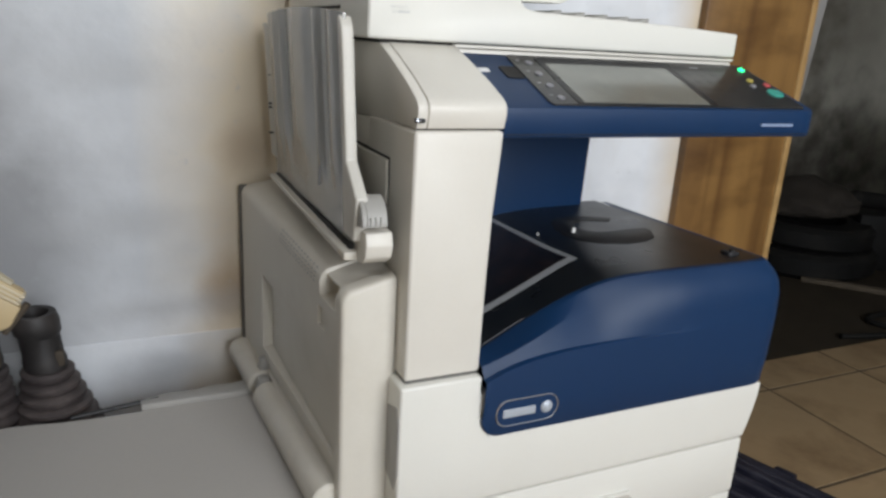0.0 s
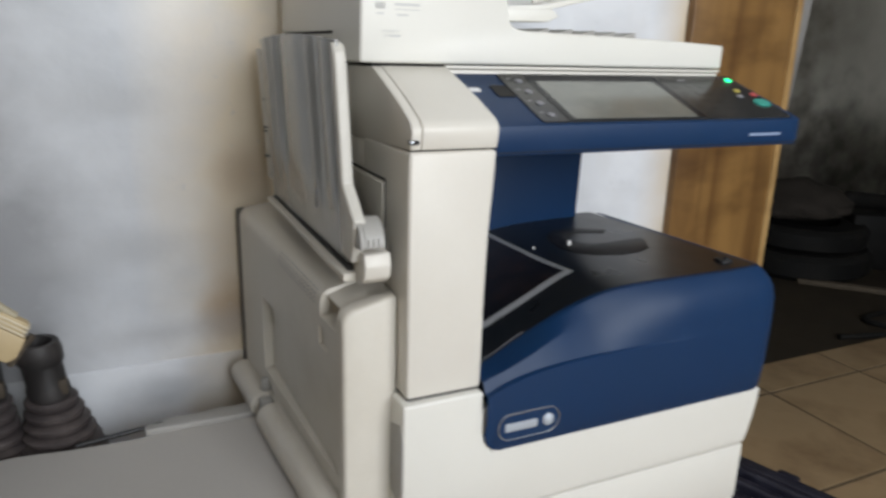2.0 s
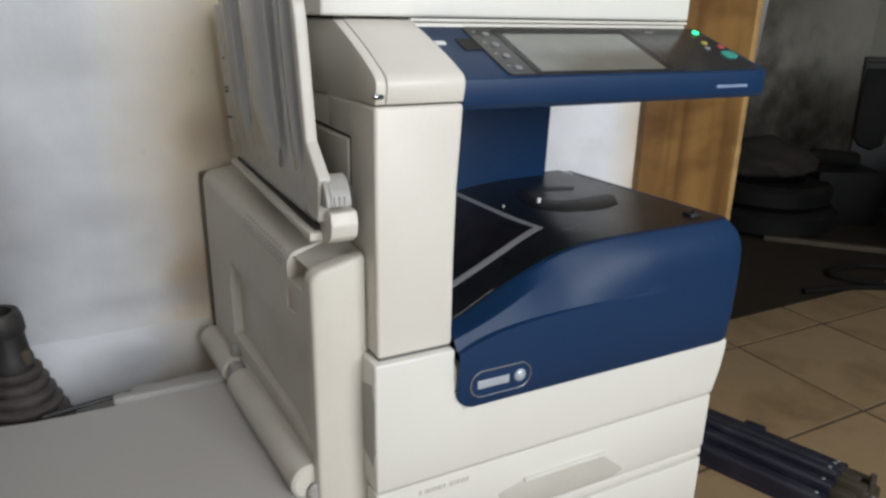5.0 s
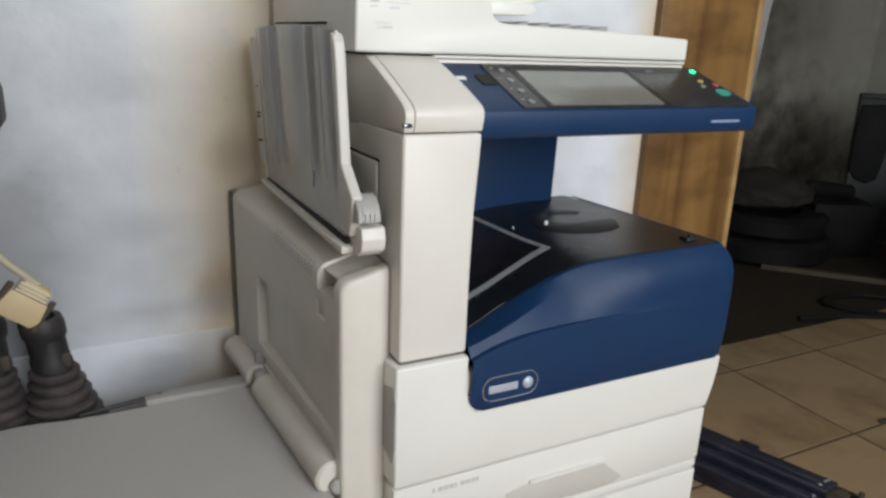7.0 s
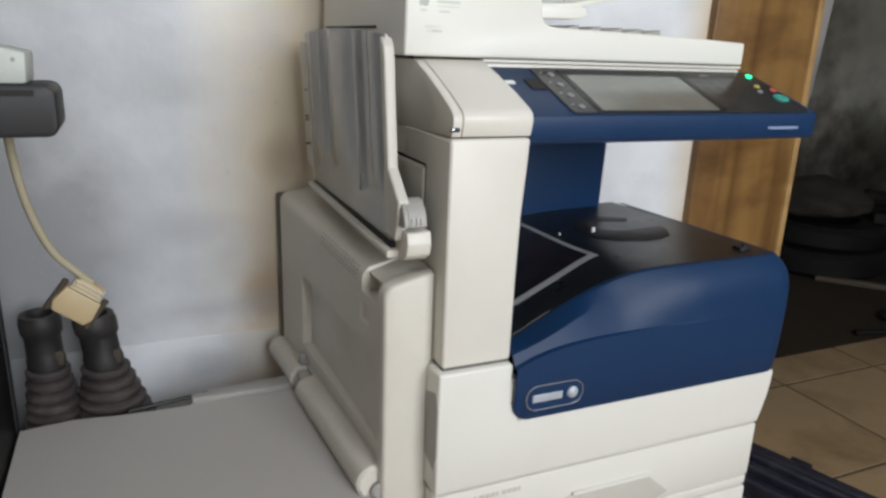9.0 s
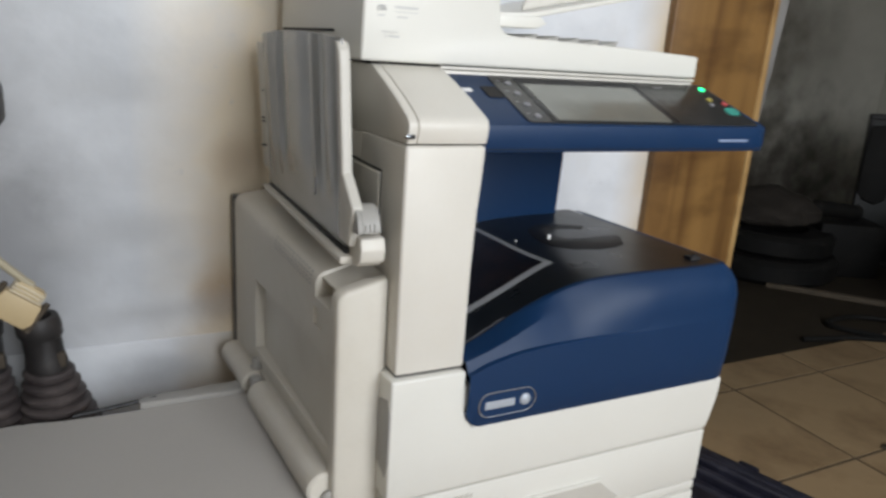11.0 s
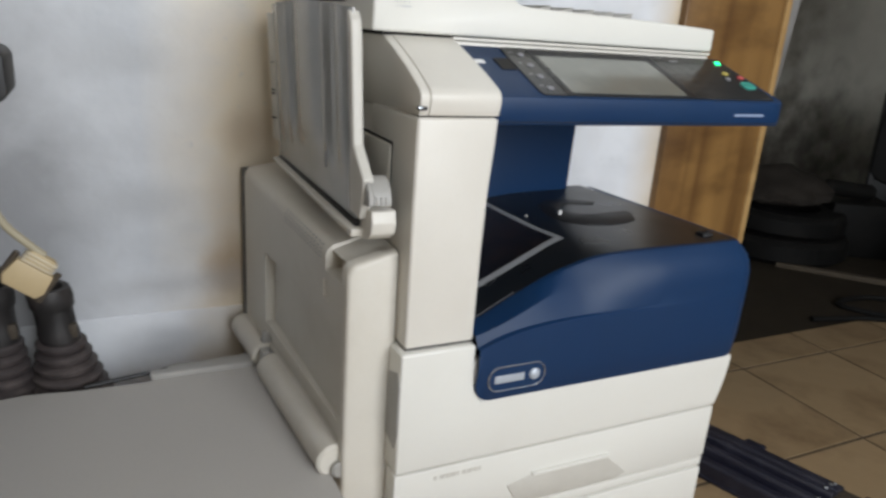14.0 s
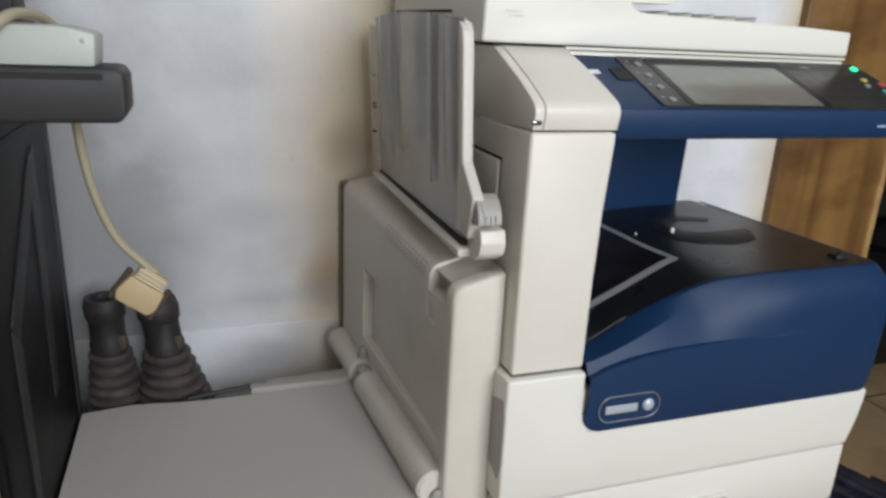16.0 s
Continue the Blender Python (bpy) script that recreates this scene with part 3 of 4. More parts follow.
part("stop_peg", box(0.350, 0.3555, 0.199, 0.2035, 0.684, 0.693, 0.001), PAPER, tray, "small white peg")
part("tray_dot", rod((0.302, 0.222, 0.676), (0.302, 0.222, 0.6815), 0.0016, 10), PAPER, tray)
part("corner_clip", joined(box(0.500, 0.520, 0.030, 0.048, 0.686, 0.694, 0.002), rod((0.511, 0.036, 0.692), (0.511, 0.036, 0.697), 0.004, 12)), MATT_BLACK, tray)

# rear neck between tray and scanner
part("neck", prism([(0.06, 0.56), (0.468, 0.56), (0.472, 0.69), (0.478, 0.875), (0.06, 0.875)], "y", 0.352, 0.50, 0.004), BLUE, copier, "navy blue rear neck under the scanner")
part("rear_body", box(0.004, 0.50, 0.372, 0.52, 0.03, 0.670, 0.004), BLUE, copier)

# badge: rounded frame, a plain wordmark bar and a ball
badge = part("badge", joined(*[prism(rounded(0.1140, 0.2010, 0.5155, 0.5500, 0.0165, 6), "y", -0.0175, -0.0135, 0.0)]), BLUE, front, "blue oval badge with silver rim")
rim = tube([(p[0], -0.0178, p[1]) for p in rounded(0.1140, 0.2010, 0.5155, 0.5500, 0.0165, 6)] + [(0.1845, -0.0178, 0.5155)], 0.0009, 6, 2)
part("rim", rim, SILVER, badge)
part("wordmark_bar", box(0.1235, 0.1690, -0.0184, -0.0165, 0.5265, 0.5375, 0.0006), PALE_SILVER, badge, "plain silver bar")
ball = lathe([(0.0001, 0.0), (0.005, 0.0006), (0.0078, 0.0022), (0.0088, 0.004), (0.0088, 0.006)][::-1], 24)
part("ball", moved(ball, pose(0.1850, -0.0152, 0.5325, 90, 0, 0) @ Matrix.Diagonal((1, 1, -1, 1)) @ Matrix.Translation((0, 0, -0.006))), PALE_SILVER, badge, "silver ball emblem")

# control panel
PANEL_TILT = math.atan2(0.041, 0.10)


def on_panel(x, v, lift=0.0):
    """A place on the sloping panel, v metres up the slope from its front edge."""
    return (x, 0.004 + v * math.cos(PANEL_TILT) - lift * math.sin(PANEL_TILT), 0.8975 + v * math.sin(PANEL_TILT) + lift * math.cos(PANEL_TILT))


profile = [(0.014, 0.8605), (0.006, 0.8625), (0.003, 0.872), (0.0005, 0.889), (0.002, 0.895), (0.008, 0.8985), (0.125, 0.9462), (0.135, 0.947), (0.135, 0.8605)]
xs = [(0.1045, 1.0, 0.0), (0.49, 1.0, 0.0), (0.545, 1.0, 0.0), (0.563, 1.0, 0.001), (0.575, 1.0, 0.004), (0.581, 0.9, 0.010), (0.583, 0.75, 0.016)]
rows = []
for x, k, push in xs:
    row = []
    for y, z in profile:
        cut = max(0.0, y - 0.01) * (0.024 / 0.12) * min(1.0, max(0.0, (x - 0.49) / 0.093))
        cut += 0.062 * min(max(y, 0.0), 0.12) if x < 0.105 else 0.0
        row.append((x - cut, max(y, push) if y < 0.1 else y, 0.876 + (z - 0.876) * (k if z < 0.9 else 1.0)))
    rows.append(row)
panel_bm = sheet(rows)
bmesh.ops.contextual_create(panel_bm, geom=[e for e in panel_bm.edges if e.is_boundary and all(v.co.x < 0.1047 for v in e.verts)])
bmesh.ops.holes_fill(panel_bm, edges=[e for e in panel_bm.edges if e.is_boundary], sides=0)
bmesh.ops.recalc_face_normals(panel_bm, faces=panel_bm.faces)
panel = part("control_panel", panel_bm, BLUE, copier, "sloping navy blue control panel")
part("panel_seam", box(0.106, 0.574, 0.0028, 0.006, 0.8655, 0.8662, 0), GAP, panel)


def pad(x0, x1, v0, v1, r, lift, mat, name, parent, label="", lean=0.0):
    pts = rounded(x0, x1, v0, v1, r)
    bm = prism(pts, "z", -0.002, lift, min(0.0006, lift * 0.4), 1)
    for v in bm.verts:
        v.co = on_panel(v.co.x + lean * v.co.y, v.co.y, v.co.z)
    return part(name, bm, mat, parent, label)


deck = pad(0.164, 0.563, 0.002, 0.128, 0.006, 0.0012, PAD, "key_deck", panel, "glossy black key deck", -0.06)
for v in deck.data.vertices:
    if v.co.x < 0.3:
        v.co.x += 0.06 * (v.co.y - 0.004)
pad(0.200, 0.412, 0.0035, 0.121, 0.004, 0.0019, BLACK, "screen_bezel", panel, "black bezel of the touch screen")
pad(0.209, 0.398, 0.006, 0.105, 0.002, 0.0024, SCREEN, "touch_screen", panel, "grey unlit touch screen with dust")
for i, v in enumerate((0.012, 0.042, 0.072, 0.101)):
    pad(0.1785 + 0.001 * i, 0.188 + 0.001 * i, v, v + 0.0095, 0.0045, 0.0028, KEYGREY, "round_key", deck)
    pad(0.171, 0.1765, v + 0.010, v + 0.0125, 0.001, 0.0016, INK, "key_mark", deck)
pad(0.538, 0.547, 0.108, 0.117, 0.004, 0.003, LED, "power_key", deck, "power key glowing green")
pad(0.524, 0.534, 0.074, 0.083, 0.0045, 0.003, YELLOW, "yellow_key", deck, "round yellow key")
pad(0.545, 0.556, 0.062, 0.072, 0.0045, 0.003, RED, "red_key", deck, "round red key")
pad(0.516, 0.525, 0.058, 0.066, 0.004, 0.003, KEYGREY, "grey_key", deck)
pad(0.531, 0.556, 0.032, 0.052, 0.0098, 0.0032, GREEN, "start_key", deck, "large oval green start key")
for i in range(3):
    for j in range(4):
        pad(0.425 + 0.022 * i, 0.437 + 0.022 * i, 0.026 + 0.021 * j, 0.037 + 0.021 * j, 0.005, 0.0014, PAD, "number_key", deck)
pad(0.446, 0.462, 0.1115, 0.1145, 0.001, 0.0016, INK, "deck_mark", deck)
usb = pad(0.139, 0.162, 0.066, 0.096, 0.003, 0.0008, GAP, "usb_recess", panel, "dark recess of the data port")
pad(0.109, 0.1225, 0.081, 0.0835, 0.001, 0.0008, PAPER, "port_mark", usb, "pale port symbol")
pad(0.109, 0.1225, 0.0855, 0.089, 0.001, 0.0008, PAPER, "port_mark", usb)
part("name_bar", box(0.482, 0.539, 0.0006, 0.0025, 0.8758, 0.8792, 0), PALE_INK, panel, "pale lettering bar")

# scanner and document feeder
part("scanner_body", box(0.086, 0.542, 0.128, 0.52, 0.865, 0.9515, 0.003), CREAM, copier)
part("platen_frame", box(0.097, 0.541, 0.124, 0.525, 0.9520, 0.9560, 0.001), CREAM, copier)
part("lid_gap", box(0.004, 0.530, 0.132, 0.515, 0.954, 0.9585, 0), GAP, copier)
feeder_pts = [(-0.015, 0.9575), (0.537, 0.9575), (0.537, 0.990), (0.46, 0.9935), (0.36, 0.9965), (0.25, 0.9985), (0.205, 0.9995)]
for i in range(7):
    a = radians(-90 - 75 * i / 6)
    feeder_pts.append((0.197 + 0.020 * math.cos(a), 1.0205 + 0.020 * math.sin(a)))
feeder_pts += [(0.172, 1.09), (0.170, 1.135), (0.150, 1.145), (0.0, 1.145), (-0.012, 1.13)]
feeder = part("document_feeder", prism(feeder_pts, "y", 0.118, 0.525, 0.004, 3), WHITE, copier, "white document feeder lid with raised head")
part("side_slit", box(-0.0165, -0.012, 0.23, 0.50, 0.990, 0.9935, 0.0005), GAP, feeder)
part("side_catch", box(-0.017, -0.012, 0.200, 0.216, 0.978, 0.983, 0.0006), MATT_BLACK, feeder)
part("input_tray", joined(prism([(0.165, 1.021), (0.25, 1.026), (0.44, 1.068), (0.44, 1.074), (0.25, 1.034), (0.165, 1.029)], "y", 0.16, 0.49, 0.002)), WHITE, feeder, "white raised document tray")
part("tray_front_lip", prism([(0.160, 1.010), (0.246, 1.012), (0.262, 1.019), (0.252, 1.028), (0.160, 1.027)], "y", 0.135, 0.17, 0.002), WHITE, feeder)
part("paper_guide", prism([(0.26, 1.038), (0.41, 1.070), (0.42, 1.082), (0.405, 1.085), (0.265, 1.054)], "y", 0.20, 0.206, 0.002), LIGHT_GREY, feeder, "grey sliding paper guide")
for i in range(5):
    x = 0.235 + 0.045 * i
    part("exit_rib", prism([(x, 0.998), (x + 0.034, 0.998), (x + 0.036, 1.006)], "y", 0.17 + 0.01 * i, 0.42, 0.0008), GREY, feeder)
part("exit_mouth", box(0.174, 0.182, 0.15, 0.46, 1.002, 1.018, 0.001), GAP, feeder)
lettering("property_lettering", "PROPERTY", 0.0115, 0.1176, 0.9912, 0.0044, FAINT_INK, feeder)
lettering("property_lettering", "OF", 0.0135, 0.1176, 0.9862, 0.0044, FAINT_INK, feeder)
part("name_bar", box(0.0205, 0.0345, 0.1174, 0.119, 0.9866, 0.9892, 0), FAINT_INK, feeder)
rng = random.Random(4)
code = [box(0.004 + 0.0016 * i, 0.004 + 0.0016 * i + rng.choice((0.0005, 0.0009, 0.0012)), 0.1170, 0.119, 1.017, 1.024, 0) for i in range(8)]
code += [box(0.027, 0.058, 0.1174, 0.119, 1.0165, 1.0175, 0), box(0.027, 0.058, 0.1174, 0.119, 1.021, 1.024, 0), box(0.005, 0.014, 0.1174, 0.119, 1.011, 1.013, 0), box(0.030, 0.044, 0.1174, 0.119, 1.010, 1.012, 0)]
part("sticker_marking", joined(*code), FAINT_INK, feeder)

# side unit (left cover) with rod and recess
SLIT = 0.0008


def split_at(start, stop, step, edges):
    """Steps from start to stop, with a close pair of lines at each edge so that it stays crisp."""
    lines = [start + (stop - start) * i / max(1, round((stop - start) / step)) for i in range(max(1, round((stop - start) / step)) + 1)]
    lines = [v for v in lines if all(abs(v - e) > 0.003 for e in edges)]
    return sorted(lines + [e + d for e in edges for d in (-SLIT, SLIT)])


def within(v, lo, hi):
    return lo < v < hi


def cover_width(y):
    return 0.0655 + 0.066 * (y - 0.031)


def cover_top(y):
    return 0.7045 + 0.036 * (y - 0.031)


def side_shell():
    """The fold-down side cover: rounded shoulder, finger recess, sunk panel and steps."""
    ys = split_at(0.037, 0.519, 0.018, (0.052, 0.106, 0.084, 0.112, 0.388))
    zs = split_at(0.10, 0.645, 0.02, (0.436, 0.452, 0.470, 0.592, 0.622)) + [0.6475]
    ends = [(0.0305, 0.0052), (0.0316, 0.0022), (0.0335, 0.0008)] + [(y, 0.0) for y in ys] + [(0.523, 0.0012), (0.525, 0.004)]
    rings = []
    for y, inset in ends:
        w, top, r = cover_width(y), cover_top(y), 0.019
        ring = []
        for z in zs:
            sink = 0.0
            if within(y, 0.052, 0.388) and within(z, 0.470, 0.592):
                sink = 0.004 + 0.011 * (y - 0.052) / 0.336
            elif within(y, 0.052, 0.388) and within(z, 0.436, 0.452):
                sink = 0.004
            elif within(y, 0.084, 0.112) and within(z, 0.622, 0.646):
                sink = 0.0035
            ring.append((-w + sink + inset, y, z))
        slope = math.atan2(0.010, w)
        base = top - 0.012 - r
        scoop = within(y, 0.052, 0.106)
        for k, a in enumerate((0, 10, 22, 34, 46, 58, 70, 80)):
            t = radians(a)
            x, z = -w + r - r * math.cos(t), base + r * math.sin(t)
            if k == 0:
                ring.append((x + inset, y, 0.6605))
                ring.append((x + inset + (0.022 if scoop else 0), y, 0.6620))
            ring.append((x + inset + ((0.022, 0.020, 0.015, 0.008, 0.003, 0, 0, 0)[k] if scoop else 0), y, z - inset - ((0, 0, 0, 0.002, 0.004, 0.005, 0.005, 0.005)[k] if scoop else 0)))
        x0, z0 = ring[-1][0], ring[-1][2]
        for k in (0.25, 0.5, 0.75, 1.0):
            x = x0 + (-0.003 - x0) * k
            ring.append((x, y, z0 + (top - inset - z0) * k))
        ring.append((-0.003, y, 0.10))
        rings.append(ring)
    bm = bmesh.new()
    loops = [[bm.verts.new(p) for p in ring] for ring in rings]
    for a, b in zip(loops, loops[1:]):
        for k in range(len(a)):
            bm.faces.new((a[k], a[k - 1], b[k - 1], b[k]))
    bm.faces.new(loops[0]), bm.faces.new(loops[-1][::-1])
    bmesh.ops.recalc_face_normals(bm, faces=bm.faces)
    return bm


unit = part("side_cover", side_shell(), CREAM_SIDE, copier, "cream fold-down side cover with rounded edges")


def on_cover(y, z, out=0.0):
    return (-cover_width(y) - out, y, z)


for i in range(13):
    for j in range(4):
        y, a = 0.128 + 0.0125 * i, radians(-14 + 17 * j)
        x, z = on_cover(y, 0)[0] + 0.019 - 0.0188 * math.cos(max(a, 0.0)), cover_top(y) - 0.031 + 0.019 * math.sin(a)
        part("vent_slit", moved(box(-0.0006, 0.001, -0.0030, 0.0030, -0.0011, 0.0011, 0), pose(x, y, z, 0, math.degrees(max(a, 0.0)), 0)), GREY, unit)
part("hinge_rod", rod((-0.0935, 0.335, 0.412), (-0.0715, 0.046, 0.412), 0.024, 20, 0.004), CREAM_SIDE, unit, "cream round hinge roll along the foot")
part("hinge_rod", rod((-0.107, 0.512, 0.414), (-0.096, 0.365, 0.414), 0.022, 20, 0.004), CREAM_SIDE, unit)
part("hinge_lug", rod((-0.0660, 0.046, 0.402), (-0.0655, 0.036, 0.402), 0.012, 20, 0.003), GREY, unit)
# Added strip stands in for the shadow between cover and wall.
part("rear_seam", prism([(-0.0985, 0.5255), (-0.05, 0.5255), (-0.05, 0.543), (-0.1000, 0.543)], "z", 0.12, 0.704, 0.004), SEAM, copier, "dark strip for the shade behind the side cover")
lever = part("lever", joined(box(-0.107, -0.088, 0.338, 0.360, 0.395, 0.437, 0.006), box(-0.098, -0.080, 0.372, 0.386, 0.434, 0.456, 0.003), box(-0.1005, -0.090, 0.375, 0.383, 0.438, 0.443, 0.001)), GREY, unit, "grey release lever")
part("side_gap_notch", prism([(0.0, 0.445), (0.030, 0.455), (0.030, 0.545), (0.0, 0.555), (-0.0075, 0.535), (-0.0075, 0.470)], "x", -0.0080, -0.0055, 0.0008), GREY, copier)

# bypass tray folded up against the side
bypass = part("bypass_tray", prism([(0.030, 0.7270), (0.44, 0.7350), (0.448, 0.738), (0.44, 0.7415), (0.030, 0.7365)], "x", -0.064, -0.030, 0.002), CREAM_SIDE, copier, "folded-up bypass paper tray of smoky plastic")


def leaf(name, y0, y1, z0, z1, x, thick, mat, r=0.012, label=""):
    bm = prism(rounded(y0, y1, z0, z1, r), "x", x - thick / 2, x + thick / 2, 0.0015, 2)
    for v in bm.verts:
        v.co.x += -0.05 * (v.co.z - 0.75)
    return part(name, bm, mat, bypass, label)


rows = []
for j in range(13):
    z = 0.744 + (0.981 - 0.744) * j / 12
    row = []
    for i in range(49):
        y = 0.046 + (0.440 - 0.046) * i / 48
        ridge = sum(h * math.exp(-((y - c) / w) ** 4) for c, w, h in ((0.085, 0.020, 0.0040), (0.150, 0.012, 0.0055), (0.245, 0.056, 0.0050), (0.340, 0.012, 0.0055), (0.395, 0.018, 0.0040)))
        ridge *= min(1.0, max(0.0, (z - 0.79) / 0.03))
        arch = 0.007 * (1 - ((y - 0.243) / 0.197) ** 2) if j == 12 else 0
        row.append((-0.053 - 0.05 * (z - 0.75) - ridge, y, z + arch))
    rows.append(row)
part("smoky_panel", sheet(rows, 0.003), SMOKE, bypass, "smoky translucent ridged tray panel")
leaf("rear_panel", 0.11, 0.50, 0.762, 0.972, -0.030, 0.006, LIGHT_GREY, 0.012, "grey inner tray leaf")
edge = leaf("rear_edge", 0.455, 0.505, 0.762, 0.968, -0.044, 0.010, LIGHT_GREY, 0.005)
for z in (0.80, 0.84, 0.846, 0.89):
    part("edge_notch", box(-0.058, -0.048, 0.470, 0.480, z, z + 0.0022, 0), GAP, edge)
arm_pts = [(0.040, 0.955), (0.042, 0.969), (0.048, 0.978), (0.054, 0.979), (0.053, 0.835), (0.058, 0.80), (0.060, 0.752), (0.022, 0.750), (0.014, 0.774), (0.006, 0.800), (0.040, 0.834)]
arm = prism(arm_pts, "x", -0.0570, -0.0435, 0.0025, 3)
for v in arm.verts:
    v.co.x += -0.05 * (v.co.z - 0.75)
part("side_arm", arm, LIGHT_GREY, bypass, "light grey side arm of the tray")
dial = [(0.022, 0.770)] + [(0.022 + 0.027 * math.cos(a), 0.772 + 0.030 * math.sin(a)) for a in [radians(90 + 90 * i / 10) for i in range(11)]]
knob = part("pivot_knob", prism(dial, "x", -0.050, -0.028, 0.0008, 1), GREY, bypass, "quarter-round grey pivot with ribs")
part("knob_face", prism([(0.024, 0.769)] + [(0.024 + 0.030 * math.cos(a), 0.771 + 0.033 * math.sin(a)) for a in [radians(92 + 86 * i / 10) for i in range(11)]], "x", -0.0555, -0.0502, 0.001, 1), GREY, knob)
for i in range(3):
    part("knob_rib", box(-0.047 + 0.0055 * i, -0.0458 + 0.0055 * i, -0.0060, -0.003, 0.773, 0.783, 0.0004), GREY, knob)
part("pivot_bracket", prism([(0.046, 0.764), (0.004, 0.764), (0.000, 0.750), (0.004, 0.736), (0.018, 0.727), (0.034, 0.7245), (0.048, 0.732)], "x", -0.049, -0.019, 0.002, 2), CREAM, bypass, "white pivot bracket")
part("tray_shadow_gap", box(-0.0555, -0.004, 0.04, 0.44, 0.736, 0.7435, 0.001), GAP, bypass)
part("tray_bolt", rod((-0.0655, 0.128, 0.79), (-0.0655, 0.128, 0.812), 0.0018, 8), SILVER, bypass)

# the dark print lying in the tray
photo = thing("photo_print", "dark glossy photo print with pale border on the output tray", "photo")


def print_sheet(a0, a1, b0, b1, lift):
    o, u, w = Vector((0.289, 0.096)), Vector((-0.02, 1.0)), Vector((-1.0, -0.03))
    rows = []
    for j in range(9):
        row = []
        for i in range(13):
            p = o + u * (a0 + (a1 - a0) * j / 8) + w * (b0 + (b1 - b0) * i / 12)
            row.append((p.x, p.y, tray_height(p.x) + lift + 0.004 * math.exp(-((p.x - 0.289) ** 2 + (p.y - 0.096) ** 2) / 0.002)))
        rows.append(row)
    return sheet(rows, 0.0004)


part("border", print_sheet(0.0, 0.248, 0.0, 0.205, 0.0022), PHOTO_EDGE, photo, "pale grey border")
part("image", print_sheet(0.013, 0.235, 0.009, 0.196, 0.0030), PHOTO, photo, "very dark glossy picture")


# ---- left of the copier ----
table = thing("low_table", "low wooden table beside the photocopier", "table")
part("tabletop", prism([(-0.517, -0.32), (-0.076, -0.32), (-0.076, 0.03), (-0.100, 0.362), (-0.517, 0.362)], "z", 0.37, 0.392, 0.003), BOARD, table)
for x in (-0.495, -0.132):
    for y in (-0.30, 0.340):
        part("leg", box(x - 0.018, x + 0.018, y - 0.018, y + 0.018, 0, 0.37, 0.002), BOARD, table)
rows = []
for j in range(13):
    y = -0.325 + 0.695 * j / 12
    rows.append([(-0.519 + (0.443 - 0.0876 * max(0.0, y - 0.03)) * i / 12, y + (0.006 * math.sin(i * 0.8) if j == 12 else 0), 0.3945 + 0.0016 * math.sin(i * 0.9 + j * 0.5) ** 2 + (0.004 * max(0, (j - 9) / 3) ** 2 * (0.4 + 0.6 * i / 12))) for i in range(13)])
tagged(part("cardboard_sheet", sheet(rows, 0.0016), SHEET), "large white cardboard sheet covering the low table", "cardboard")
torn = [(-0.275, 0.368), (-0.112, 0.366), (-0.112, 0.404), (-0.14, 0.398), (-0.165, 0.401), (-0.20, 0.394), (-0.235, 0.398), (-0.262, 0.388), (-0.276, 0.382)]
tagged(part("torn_board", prism(torn, "z", 0.3975, 0.4075, 0.001), GREY), "torn grey board strip at the rear of the table", "board")
tagged(part("thin_stick", rod((-0.37, 0.379, 0.397), (-0.25, 0.386, 0.405), 0.0035, 8), MATT_BLACK), "thin dark stick lying at the table edge", "stick")


def bellows(at, lean, height, r0, r1):
    """A dusty corrugated rubber boot, standing."""
    ob = thing("rubber_bellows", "dusty black corrugated rubber bellows standing behind the table", "bellows", "pair of rubber bellows", at)
    prof = []
    n = 25
    for i in range(n):
        z0 = height * 0.84 * i / n
        r = r0 + (r1 - r0) * max(0.0, (z0 - 0.26) / (height * 0.84 - 0.26))
        for f, k in ((0.0, 0.86), (0.12, 0.96), (0.35, 1.05), (0.7, 1.07), (0.9, 0.97)):
            prof.append((r * k, z0 + height * 0.84 / n * f))
    bm = lathe(prof, 28)
    for v in bm.verts:
        v.co.x += lean * v.co.z
    part("corrugated_sleeve", bm, DUSTY_RUBBER, ob)
    z = height * 0.84
    collar = lathe([(r1 * 0.95, z - 0.004), (r1 * 1.0, z + 0.012), (r1 * 0.92, z + 0.02), (r1 * 0.92, height - 0.035), (r1 * 1.05, height - 0.03), (r1 * 1.08, height - 0.012), (r1 * 0.98, height), (r1 * 0.7, height), (r1 * 0.65, height - 0.02)], 28)
    for v in collar.verts:
        v.co.x += lean * v.co.z
    part("collar", collar, RUBBER, ob, "smooth dark collar")
    part("clamp_tab", moved(box(-0.006, 0.006, -0.006, 0.006, -0.012, 0.012, 0.002), Matrix.Translation((lean * (z + 0.02) + r1 * 0.75, -r1 * 0.55, z + 0.018))), DUSTY, ob)
    return ob


bellows((-0.468, 0.445, 0), -0.03, 0.552, 0.052, 0.028)
bellows((-0.350, 0.44, 0), -0.11, 0.545, 0.078, 0.030)

# serial plug on its cable
plug = thing("cable_plug", "yellowed beige computer plug hanging on its cable", "plug", at=(-0.398, 0.09, 0.688), turn=0)
tilt = pose(0, 0, 0, 0, 38, 0) @ Matrix.Scale(0.76, 4)
part("shell", moved(prism([(-0.024, -0.022), (0.024, -0.022), (0.030, -0.010), (0.026, 0.018), (-0.026, 0.018), (-0.030, -0.010)], "y", -0.010, 0.010, 0.003, 2), tilt), BEIGE, plug)
